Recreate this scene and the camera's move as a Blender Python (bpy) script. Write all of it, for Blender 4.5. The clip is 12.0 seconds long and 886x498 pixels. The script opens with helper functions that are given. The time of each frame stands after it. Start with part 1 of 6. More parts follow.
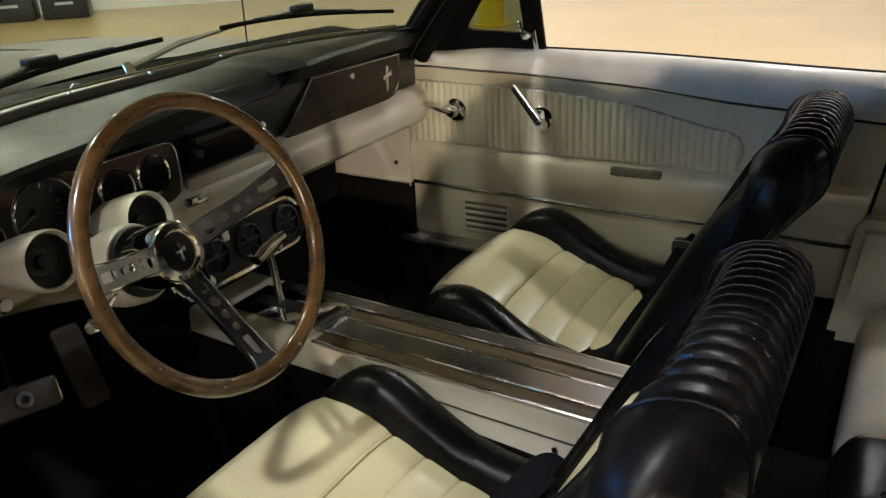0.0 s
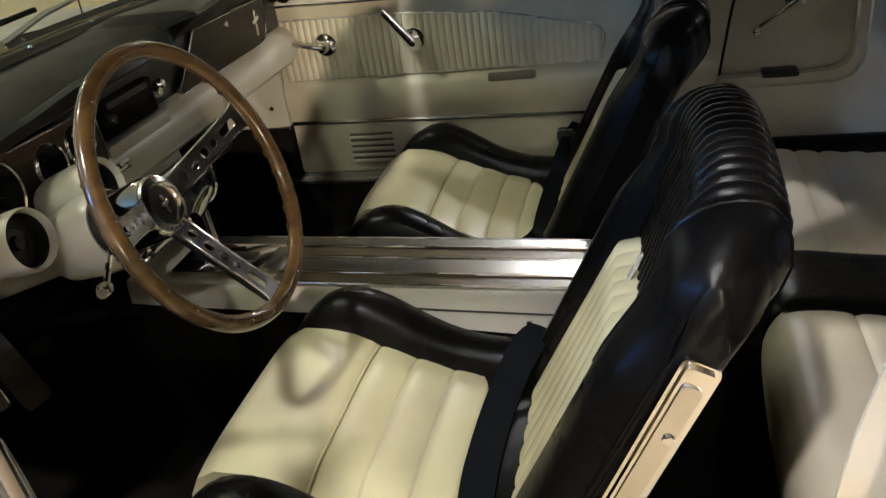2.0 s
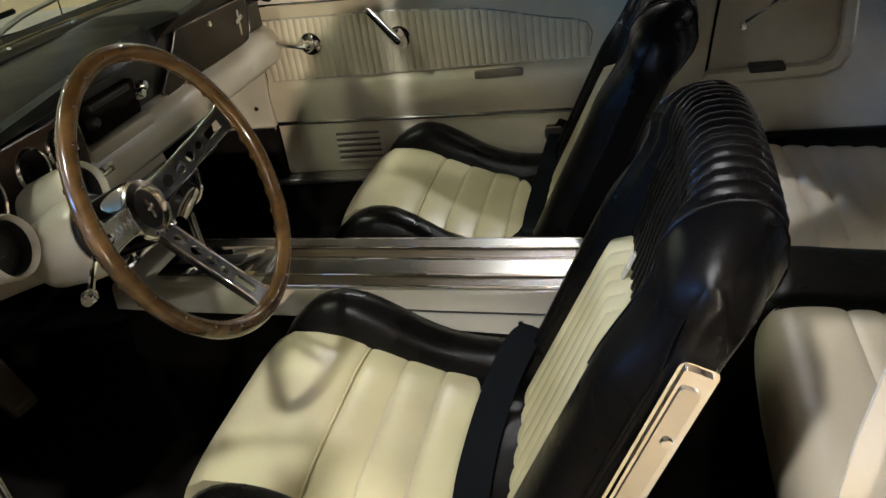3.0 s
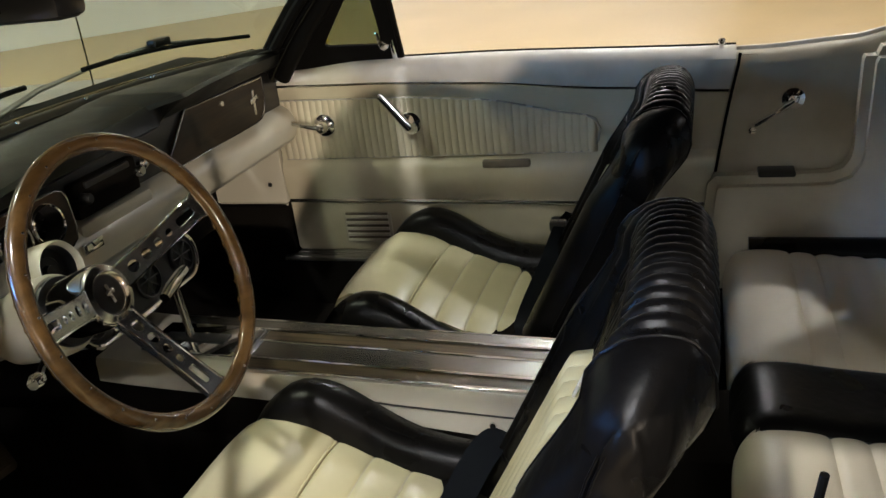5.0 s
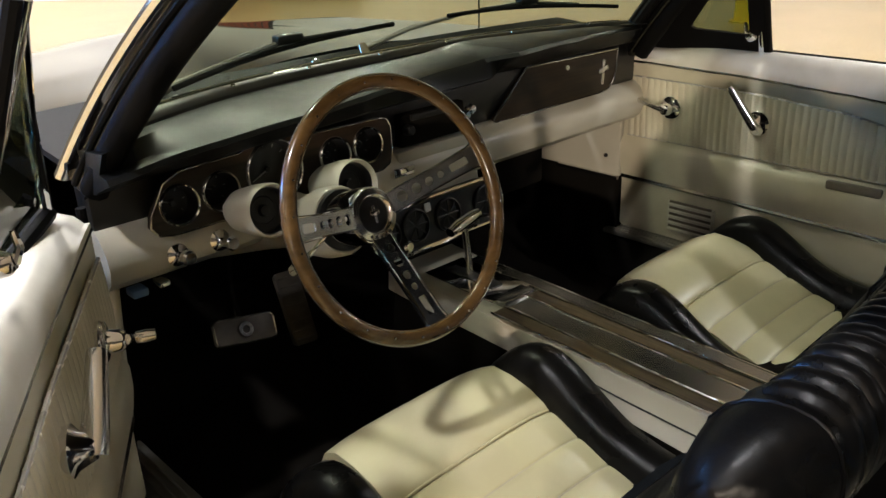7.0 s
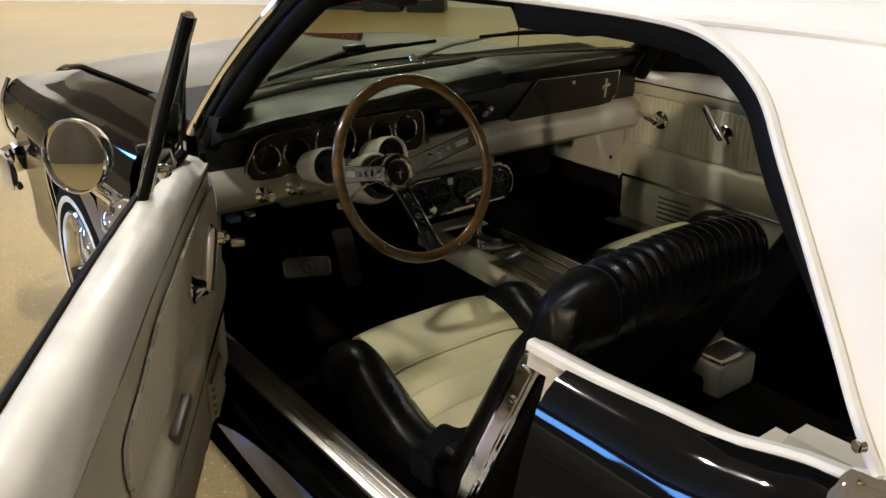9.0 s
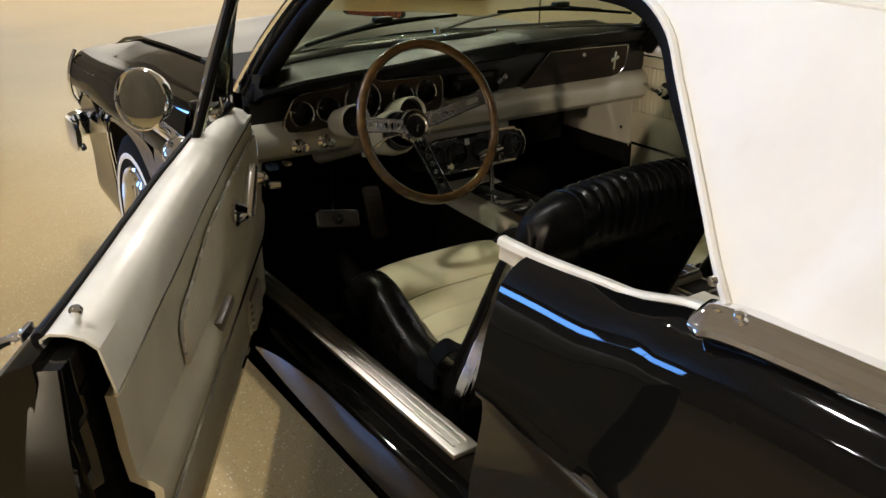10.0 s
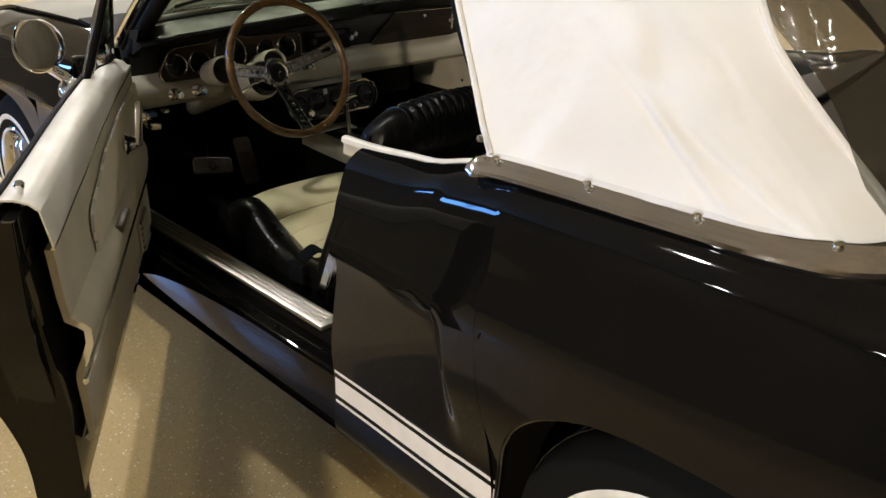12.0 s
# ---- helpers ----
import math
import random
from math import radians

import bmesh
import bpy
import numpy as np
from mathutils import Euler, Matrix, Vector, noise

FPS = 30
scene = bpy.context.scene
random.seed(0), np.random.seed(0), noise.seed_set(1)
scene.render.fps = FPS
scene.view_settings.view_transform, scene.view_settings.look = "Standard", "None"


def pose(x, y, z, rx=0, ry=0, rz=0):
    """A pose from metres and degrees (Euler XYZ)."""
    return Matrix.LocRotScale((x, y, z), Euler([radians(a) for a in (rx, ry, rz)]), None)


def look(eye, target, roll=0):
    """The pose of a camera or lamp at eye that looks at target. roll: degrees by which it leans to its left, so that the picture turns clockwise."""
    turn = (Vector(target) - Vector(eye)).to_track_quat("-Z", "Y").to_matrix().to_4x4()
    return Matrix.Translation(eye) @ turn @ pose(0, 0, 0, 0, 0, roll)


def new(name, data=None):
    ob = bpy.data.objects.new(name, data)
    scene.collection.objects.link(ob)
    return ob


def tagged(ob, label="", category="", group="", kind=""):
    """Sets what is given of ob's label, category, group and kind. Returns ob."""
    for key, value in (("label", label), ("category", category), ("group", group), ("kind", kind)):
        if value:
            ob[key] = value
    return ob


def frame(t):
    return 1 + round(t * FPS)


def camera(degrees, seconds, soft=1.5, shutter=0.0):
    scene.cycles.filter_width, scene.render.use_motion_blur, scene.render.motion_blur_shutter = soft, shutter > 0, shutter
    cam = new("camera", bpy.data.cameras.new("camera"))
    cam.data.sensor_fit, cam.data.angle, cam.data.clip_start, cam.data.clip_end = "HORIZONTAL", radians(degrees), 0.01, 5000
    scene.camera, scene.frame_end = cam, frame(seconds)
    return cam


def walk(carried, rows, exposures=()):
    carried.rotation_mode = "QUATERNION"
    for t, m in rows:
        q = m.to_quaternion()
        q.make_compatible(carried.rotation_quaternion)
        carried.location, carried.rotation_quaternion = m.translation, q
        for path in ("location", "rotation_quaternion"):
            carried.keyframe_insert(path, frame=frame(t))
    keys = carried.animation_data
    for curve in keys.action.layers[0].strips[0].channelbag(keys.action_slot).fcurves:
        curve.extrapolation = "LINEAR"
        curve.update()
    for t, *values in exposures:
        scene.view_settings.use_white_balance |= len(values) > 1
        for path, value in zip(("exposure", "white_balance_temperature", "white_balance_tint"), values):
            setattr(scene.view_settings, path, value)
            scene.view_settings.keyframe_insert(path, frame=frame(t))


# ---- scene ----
cam = camera(55.9, 12.0)
PATH = [
    (0, (-1.07, -0.476, 1.212), (0.524, 0.455, 0.443), -2.7),
    (0.5, (-1.127, -0.432, 1.222), (0.517, 0.398, 0.442), -3.4),
    (1, (-1.188, -0.362, 1.23), (0.568, 0.222, 0.471), -8.6),
    (1.5, (-1.224, -0.313, 1.222), (0.516, 0.203, 0.382), -7.2),
    (2, (-1.24, -0.302, 1.202), (0.464, 0.208, 0.287), -8.7),
    (2.5, (-1.236, -0.292, 1.193), (0.446, 0.202, 0.231), -9.0),
    (3, (-1.227, -0.293, 1.202), (0.48, 0.185, 0.276), -9.0),
    (3.2, (-1.221, -0.291, 1.207), (0.502, 0.164, 0.299), -8.5),
    (4.8, (-1.183, -0.379, 1.229), (0.605, 0.074, 0.456), -6.9),
    (5, (-1.17, -0.4, 1.223), (0.58, 0.189, 0.456), -6.9),
    (5.5, (-1.124, -0.433, 1.225), (0.511, 0.388, 0.419), -7.1),
    (6, (-1.078, -0.516, 1.23), (0.354, 0.642, 0.451), -4.7),
    (6.5, (-1.088, -0.547, 1.225), (0.224, 0.741, 0.438), -4.4),
    (6.7, (-1.084, -0.556, 1.224), (0.21, 0.755, 0.444), -3.4),
    (8.3, (-1.145, -0.856, 1.294), (-0.054, 0.653, 0.564), -1.4),
    (8.5, (-1.204, -0.916, 1.296), (-0.1, 0.595, 0.59), -1.1),
    (9, (-1.322, -1.059, 1.3), (-0.192, 0.419, 0.565), -0.1),
    (9.5, (-1.376, -1.179, 1.294), (-0.263, 0.321, 0.579), -0.2),
    (10, (-1.421, -1.31, 1.288), (-0.376, 0.219, 0.533), -0.1),
    (10.5, (-1.476, -1.397, 1.285), (-0.457, 0.148, 0.527), 0.2),
    (11, (-1.567, -1.48, 1.284), (-0.464, 0.002, 0.516), 0.9),
    (11.5, (-1.628, -1.547, 1.275), (-0.445, -0.148, 0.474), 1.4),
    (12, (-1.631, -1.667, 1.281), (-0.369, -0.332, 0.49), 0.5),
]
walk(cam, [(t, look(eye, target, roll)) for t, eye, target, roll in PATH], [(0.0, -0.03, 5960, 11), (6.7, -0.03, 5960, 11), (8.3, -0.71, 6150, 9), (9.0, -0.80, 6200, 9), (10.5, -0.89, 6250, 9), (12.0, -0.86, 6200, 9)])

# ---- world and light ----
# The garage stands at an angle to the car: U runs along its far wall, V towards it.
U, V = Vector((0.692, -0.722, 0)), Vector((0.722, 0.692, 0))


def room(u, v, z=0.0):
    return U * u + V * v + Vector((0, 0, z))


world = bpy.data.worlds.new("world")
scene.world = world
world.use_nodes = True
sky = world.node_tree.nodes.new("ShaderNodeTexSky")
sky.sky_type, sky.sun_disc, sky.sun_elevation, sky.sun_rotation = "NISHITA", False, radians(35), radians(40)
world.node_tree.links.new(sky.outputs[0], world.node_tree.nodes["Background"].inputs[0])
world.node_tree.nodes["Background"].inputs[1].default_value = 0.1


# flat area lamp, shared by the ceiling lamps and the added floor-bounce fill
def area_lamp(place, size, power, colour):
    data = bpy.data.lights.new("area_light", "AREA")
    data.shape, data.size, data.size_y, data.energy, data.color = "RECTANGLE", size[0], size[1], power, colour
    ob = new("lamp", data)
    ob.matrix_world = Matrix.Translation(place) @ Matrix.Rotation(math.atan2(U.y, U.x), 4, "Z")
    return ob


WARM = (1.0, 0.952, 0.865)
LAMPS = [(room(u - (0.85 if u < 0 and v < -4 else 0), v, 3.95), 220 if v > 9 and u < 0 else 110 if u < 0 and v < -4 else 150 if u < 0 else 100) for u in (-2.05, 3.45, 8.95) for v in (-4.25, -1.5, 1.25, 4.0, 6.75, 9.5) if not (v < -4 and 0 < u < 4)]
# two unseen lamps near the windows, added to throw low light into the cabin
LAMPS += [(room(-6.6, v, 3.95), 110) for v in (-7.0, -4.25)]
# and an unseen one, added to reach the passenger's kick panel
LAMPS += [(room(-4.5, -8.3, 3.95), 160)]
# and two in the bay beside the far wall, added to brighten that wall
LAMPS += [(room(u, 9.7, 3.95), 260) for u in (-7.0, -11.0)]
for place, power in LAMPS:
    area_lamp(place, (0.17, 0.17), power, WARM)
# added low fill beyond the driver's side, facing the open door, for floor-bounced light
floor_bounce = area_lamp((-7.4, -4.6, 1.2), (0.20, 0.20), 460, (1.0, 0.81, 0.58))
floor_bounce.matrix_world = look((-7.4, -4.6, 1.2), (0.3, 0.3, 0.6))

# ---- materials ----
def material(name, colour, rough=0.5, metal=0.0, coat=0.0, spec=0.5):
    m = bpy.data.materials.new(name)
    m.use_nodes = True
    b = m.node_tree.nodes["Principled BSDF"]
    b.inputs["Base Color"].default_value = (*colour, 1)
    b.inputs["Roughness"].default_value = rough
    b.inputs["Metallic"].default_value = metal
    b.inputs["Coat Weight"].default_value = coat
    b.inputs["Coat Roughness"].default_value = 0.02
    b.inputs["Specular IOR Level"].default_value = spec
    return m


def node(m, kind, operation=None, data_type=None, **sets):
    n = m.node_tree.nodes.new(kind)
    if operation:
        n.operation = operation
    if data_type:
        n.data_type = data_type
    for k, v in sets.items():
        n.inputs[k].default_value = v
    return n


def wire(m, a, b):
    m.node_tree.links.new(a, b)


def shader(m):
    return m.node_tree.nodes["Principled BSDF"]


def varied(m, scale, low, high, detail=6.0, stretch=(1, 1, 1), socket="Base Color", kind="ShaderNodeTexNoise", lo=0.35, hi=0.65):
    """Lets a noise carry a socket from low to high."""
    at = node(m, "ShaderNodeTexCoord")
    mp = node(m, "ShaderNodeMapping")
    mp.inputs["Scale"].default_value = stretch
    tex = node(m, kind, Scale=scale, Detail=detail)
    ramp = node(m, "ShaderNodeValToRGB")
    ramp.color_ramp.elements[0].position, ramp.color_ramp.elements[1].position = lo, hi
    c0, c1 = ((low, low, low), (high, high, high)) if isinstance(low, float) else (low, high)
    ramp.color_ramp.elements[0].color, ramp.color_ramp.elements[1].color = (*c0, 1), (*c1, 1)
    wire(m, at.outputs["Object"], mp.inputs["Vector"])
    wire(m, mp.outputs["Vector"], tex.inputs["Vector"])
    wire(m, tex.outputs[0], ramp.inputs[0])
    wire(m, ramp.outputs[0], shader(m).inputs[socket])
    return ramp


def bumped(m, scale, strength, distance=0.002, detail=4.0, stretch=(1, 1, 1), kind="ShaderNodeTexNoise"):
    at = node(m, "ShaderNodeTexCoord")
    mp = node(m, "ShaderNodeMapping")
    mp.inputs["Scale"].default_value = stretch
    tex = node(m, kind, Scale=scale)
    if "Detail" in tex.inputs:
        tex.inputs["Detail"].default_value = detail
    bump = node(m, "ShaderNodeBump", Strength=strength, Distance=distance)
    wire(m, at.outputs["Object"], mp.inputs["Vector"])
    wire(m, mp.outputs["Vector"], tex.inputs["Vector"])
    wire(m, tex.outputs[0], bump.inputs["Height"])
    old = shader(m).inputs["Normal"]
    if old.is_linked:
        wire(m, old.links[0].from_socket, bump.inputs["Normal"])
    wire(m, bump.outputs[0], old)
    return bump


black_paint = material("black_paint", (0.004, 0.0038, 0.0036), 0.05, spec=0.28)
varied(black_paint, 30, 0.035, 0.06, socket="Roughness")
chrome = material("chrome", (0.85, 0.85, 0.86), 0.06, 1.0)
varied(chrome, 12, 0.045, 0.075, socket="Roughness")
bumped(chrome, 9, 0.10, 0.012, 2)
bright_trim = material("bright_trim", (0.62, 0.60, 0.55), 0.22, 0.35)
varied(bright_trim, 25, 0.18, 0.32, socket="Roughness")
worn_chrome = material("worn_chrome", (0.72, 0.71, 0.68), 0.18, 1.0)
varied(worn_chrome, 18, 0.15, 0.24, socket="Roughness")
bumped(worn_chrome, 14, 0.12, 0.010, 3)
aluminium = material("brushed_aluminium", (0.34, 0.34, 0.33), 0.34, 1.0)
varied(aluminium, 60, 0.22, 0.27, stretch=(1, 0.05, 1), socket="Roughness")
spoke_steel = material("spoke_steel", (0.66, 0.67, 0.68), 0.2, 1.0)
varied(spoke_steel, 14, 0.17, 0.28, socket="Roughness")
cream_vinyl = material("cream_vinyl", (0.60, 0.54, 0.37), 0.34)
varied(cream_vinyl, 7, (0.53, 0.485, 0.295), (0.61, 0.56, 0.355))
bumped(cream_vinyl, 900, 0.12, 0.0006)
bumped(cream_vinyl, 14, 0.25, 0.006, 2)
rear_vinyl = material("rear_seat_vinyl", (0.60, 0.50, 0.37), 0.40)
varied(rear_vinyl, 6, (0.60, 0.53, 0.39), (0.66, 0.585, 0.44))
bumped(rear_vinyl, 900, 0.12, 0.0006)
trim_vinyl = material("door_trim_vinyl", (0.55, 0.50, 0.37), 0.36)
varied(trim_vinyl, 9, (0.50, 0.455, 0.33), (0.58, 0.53, 0.40))
bumped(trim_vinyl, 700, 0.15, 0.0006)
quarter_vinyl = material("quarter_trim", (0.46, 0.41, 0.32), 0.5)
varied(quarter_vinyl, 12, (0.48, 0.43, 0.325), (0.55, 0.50, 0.38))
bumped(quarter_vinyl, 600, 0.2, 0.0006)
black_vinyl = material("black_vinyl", (0.0040, 0.0037, 0.0035), 0.3, spec=0.13)
varied(black_vinyl, 11, 0.24, 0.36, socket="Roughness")
bumped(black_vinyl, 600, 0.22, 0.0006)
bumped(black_vinyl, 22, 0.35, 0.006, 2)
bumped(black_vinyl, 60, 0.22, 0.004, 3, stretch=(1, 1, 0.35))
dash_vinyl = material("dash_pad_vinyl", (0.0045, 0.0048, 0.0050), 0.4, spec=0.24)
varied(dash_vinyl, 8, 0.30, 0.44, socket="Roughness")
bumped(dash_vinyl, 800, 0.3, 0.0006)
cream_paint = material("cream_paint", (0.66, 0.61, 0.49), 0.30, coat=0.3)
varied(cream_paint, 5, (0.47, 0.44, 0.355), (0.54, 0.505, 0.415))
sill_paint = material("garnish_paint", (0.72, 0.66, 0.54), 0.34, coat=0.2)
varied(sill_paint, 16, (0.62, 0.585, 0.51), (0.70, 0.665, 0.59))
rim_wood = material("steering_rim_wood", (0.22, 0.10, 0.03), 0.20, coat=0.6)
varied(rim_wood, 26, (0.050, 0.028, 0.010), (0.092, 0.052, 0.018), stretch=(1, 1, 3))
sill_metal = material("sill_plate_metal", (0.60, 0.57, 0.51), 0.42, 1.0)
grain = material("woodgrain_panel", (0.050, 0.030, 0.016), 0.42, coat=0.06, spec=0.3)
varied(grain, 60, (0.012, 0.0075, 0.0036), (0.027, 0.0165, 0.008), stretch=(0.15, 1, 2.5))
console_wood = material("console_woodgrain", (0.17, 0.105, 0.055), 0.32, coat=0.3)
varied(console_wood, 70, (0.050, 0.034, 0.017), (0.105, 0.076, 0.040), stretch=(3, 0.12, 1))
carpet = material("black_carpet", (0.011, 0.0095, 0.008), 0.95, spec=0.05)
bumped(carpet, 1200, 0.9, 0.004)
mat_rubber = material("mat_rubber", (0.060, 0.050, 0.040), 0.40)
varied(mat_rubber, 16, (0.12, 0.10, 0.078), (0.20, 0.165, 0.13))
bumped(mat_rubber, 60, 0.3, 0.002)
black_plastic = material("black_plastic", (0.010, 0.010, 0.010), 0.32)
bumped(black_plastic, 300, 0.1, 0.0005)
dark_metal = material("dark_metal", (0.03, 0.03, 0.03), 0.45, 0.6)
seal = material("weatherstrip_rubber", (0.005, 0.0047, 0.0045), 0.55, spec=0.05)
bumped(seal, 200, 0.2, 0.001)
cowl_black = material("cowl_black", (0.006, 0.006, 0.006), 0.5, spec=0.10)
bumped(cowl_black, 250, 0.15, 0.0006)
wiper_metal = material("wiper_metal", (0.34, 0.33, 0.31), 0.38, 0.9)
varied(wiper_metal, 30, 0.38, 0.55, socket="Roughness")
dial_face = material("dial_face", (0.010, 0.010, 0.011), 0.35)
dial_mark = material("dial_marks", (0.24, 0.245, 0.24), 0.5)
tyre_rubber = material("tyre_rubber", (0.006, 0.006, 0.006), 0.9, spec=0.1)
bumped(tyre_rubber, 90, 0.2, 0.001)
white_rubber = material("whitewall_rubber", (0.72, 0.71, 0.68), 0.55)
varied(white_rubber, 30, (0.62, 0.61, 0.58), (0.76, 0.75, 0.72))
stripe_white = material("stripe_tape", (0.74, 0.72, 0.74), 0.38)
varied(stripe_white, 20, (0.70, 0.68, 0.70), (0.78, 0.76, 0.78))
canvas = material("white_canvas", (0.80, 0.78, 0.72), 0.72)
varied(canvas, 5, (0.70, 0.685, 0.645), (0.76, 0.745, 0.705))
bumped(canvas, 1400, 0.25, 0.0005)
bumped(canvas, 9, 0.35, 0.012, 3)
bumped(canvas, 5, 0.5, 0.012, 2, stretch=(1, 2.2, 0.6))
belt_web = material("belt_webbing", (0.004, 0.005, 0.007), 0.85, spec=0.08)
bumped(belt_web, 700, 0.5, 0.001, stretch=(1, 0.2, 1))
yellow_paint = material("yellow_paint", (0.80, 0.55, 0.02), 0.4)
varied(yellow_paint, 8, (0.74, 0.50, 0.02), (0.84, 0.59, 0.03))
wall_paint = material("wall_paint", (0.76, 0.73, 0.67), 0.7)
varied(wall_paint, 1.5, (0.80, 0.78, 0.74), (0.85, 0.83, 0.79))
bumped(wall_paint, 120, 0.2, 0.002)
tan_paint = material("tan_wall_paint", (0.30, 0.26, 0.20), 0.75)
varied(tan_paint, 1.3, (0.11, 0.092, 0.07), (0.15, 0.127, 0.098))
bumped(tan_paint, 120, 0.2, 0.002)
ceiling_paint = material("ceiling_paint", (0.62, 0.59, 0.53), 0.8)
varied(ceiling_paint, 2.0, (0.30, 0.285, 0.26), (0.36, 0.345, 0.315))
red_paint = material("red_panel", (0.28, 0.05, 0.03), 0.5)
varied(red_paint, 14, (0.20, 0.03, 0.02), (0.34, 0.09, 0.05), stretch=(6, 1, 1))
case_plastic = material("case_plastic", (0.02, 0.02, 0.022), 0.4)
varied(case_plastic, 20, (0.014, 0.014, 0.016), (0.028, 0.028, 0.03))
bar_white = material("bar_white", (0.7, 0.7, 0.68), 0.5)
red_lens = material("red_lens", (0.30, 0.03, 0.02), 0.2, coat=0.5)
blue_tape = material("blue_plastic", (0.10, 0.20, 0.45), 0.4)

# Epoxy floor: tan resin with light and dark flakes under a glossy coat.
epoxy = material("epoxy_floor", (0.36, 0.27, 0.14), 0.34, coat=0.3)
shader(epoxy).inputs["Coat Roughness"].default_value = 0.16
at = node(epoxy, "ShaderNodeTexCoord")
cloud = node(epoxy, "ShaderNodeTexNoise", Scale=0.9, Detail=5.0)
base = node(epoxy, "ShaderNodeValToRGB")
base.color_ramp.elements[0].position, base.color_ramp.elements[1].position = 0.3, 0.7
base.color_ramp.elements[0].color, base.color_ramp.elements[1].color = (0.36, 0.25, 0.095, 1), (0.43, 0.305, 0.125, 1)
wire(epoxy, at.outputs["Object"], cloud.inputs["Vector"])
wire(epoxy, cloud.outputs[0], base.inputs[0])
last = base.outputs[0]
for scale, width, colour in ((95.0, 0.085, (0.62, 0.54, 0.36, 1)), (120.0, 0.06, (0.10, 0.07, 0.04, 1)), (240.0, 0.10, (0.52, 0.40, 0.22, 1)), (210.0, 0.09, (0.20, 0.14, 0.07, 1))):
    cell = node(epoxy, "ShaderNodeTexVoronoi", Scale=scale, Randomness=1.0)
    cut = node(epoxy, "ShaderNodeMath", operation="LESS_THAN")
    rare = node(epoxy, "ShaderNodeSeparateColor")
    few = node(epoxy, "ShaderNodeMath", operation="LESS_THAN")
    both = node(epoxy, "ShaderNodeMath", operation="MULTIPLY")
    mix = node(epoxy, "ShaderNodeMix", data_type="RGBA")
    cut.inputs[1].default_value, few.inputs[1].default_value = width * 3.2, 0.26
    wire(epoxy, at.outputs["Object"], cell.inputs["Vector"])
    wire(epoxy, cell.outputs["Distance"], cut.inputs[0])
    wire(epoxy, cell.outputs["Color"], rare.inputs[0])
    wire(epoxy, rare.outputs[0], few.inputs[0])
    wire(epoxy, cut.outputs[0], both.inputs[0])
    wire(epoxy, few.outputs[0], both.inputs[1])
    wire(epoxy, both.outputs[0], mix.inputs[0])
    wire(epoxy, last, mix.inputs[6])
    mix.inputs[7].default_value = colour
    last = mix.outputs[2]
wire(epoxy, last, shader(epoxy).inputs["Base Color"])
bumped(epoxy, 70, 0.12, 0.002)
bumped(epoxy, 6, 0.08, 0.01)


def glassy(name, tint, gloss, rough=0.02):
    """A thin pane: clear, with a mirror gloss that grows towards grazing angles."""
    m = bpy.data.materials.new(name)
    m.use_nodes = True
    t = m.node_tree
    t.nodes.remove(t.nodes["Principled BSDF"])
    clear, shine, mixed = t.nodes.new("ShaderNodeBsdfTransparent"), t.nodes.new("ShaderNodeBsdfGlossy"), t.nodes.new("ShaderNodeMixShader")
    face = t.nodes.new("ShaderNodeLayerWeight")
    face.inputs[0].default_value = 0.5
    steep, amount = t.nodes.new("ShaderNodeMath"), t.nodes.new("ShaderNodeMath")
    steep.operation, amount.operation = "POWER", "MULTIPLY_ADD"
    steep.inputs[1].default_value, amount.inputs[1].default_value, amount.inputs[2].default_value = 5.0, 0.8, gloss
    amount.use_clamp = True
    clear.inputs[0].default_value, shine.inputs["Roughness"].default_value = (*tint, 1), rough
    t.links.new(face.outputs["Facing"], steep.inputs[0])
    t.links.new(steep.outputs[0], amount.inputs[0])
    t.links.new(amount.outputs[0], mixed.inputs[0])
    t.links.new(clear.outputs[0], mixed.inputs[1])
    t.links.new(shine.outputs[0], mixed.inputs[2])
    t.links.new(mixed.outputs[0], t.nodes["Material Output"].inputs[0])
    return m


glass = glassy("glass", (0.37, 0.40, 0.30), 0.03)
clear_vinyl = glassy("clear_vinyl", (0.55, 0.54, 0.50), 0.10, 0.06)
t = clear_vinyl.node_tree
wave = t.nodes.new("ShaderNodeTexNoise")
wave.inputs["Scale"].default_value = 9
wbump = t.nodes.new("ShaderNodeBump")
wbump.inputs["Strength"].default_value, wbump.inputs["Distance"].default_value = 0.32, 0.02
t.links.new(wave.outputs[0], wbump.inputs["Height"])
for n in t.nodes:
    if n.type in ("BSDF_GLOSSY", "LAYER_WEIGHT"):
        t.links.new(wbump.outputs[0], n.inputs["Normal"])


def glow(name, colour, strength):
    m = bpy.data.materials.new(name)
    m.use_nodes = True
    b = shader(m)
    b.inputs["Base Color"].default_value = (*colour, 1)
    b.inputs["Emission Color"].default_value = (*colour, 1)
    b.inputs["Emission Strength"].default_value = strength
    return m


daylight = glow("daylight", (0.16, 0.42, 1.0), 58.0)

# ---- building tools ----
def mesh_of(bm, name, mat, sharp=38):
    bmesh.ops.remove_doubles(bm, verts=bm.verts, dist=1e-5)
    bmesh.ops.recalc_face_normals(bm, faces=bm.faces)
    for f in bm.faces:
        f.smooth = True
    for e in bm.edges:
        if len(e.link_faces) == 2 and e.calc_face_angle(0) > radians(sharp):
            e.smooth = False
    me = bpy.data.meshes.new(name)
    bm.to_mesh(me)
    bm.free()
    me.materials.append(mat)
    return me


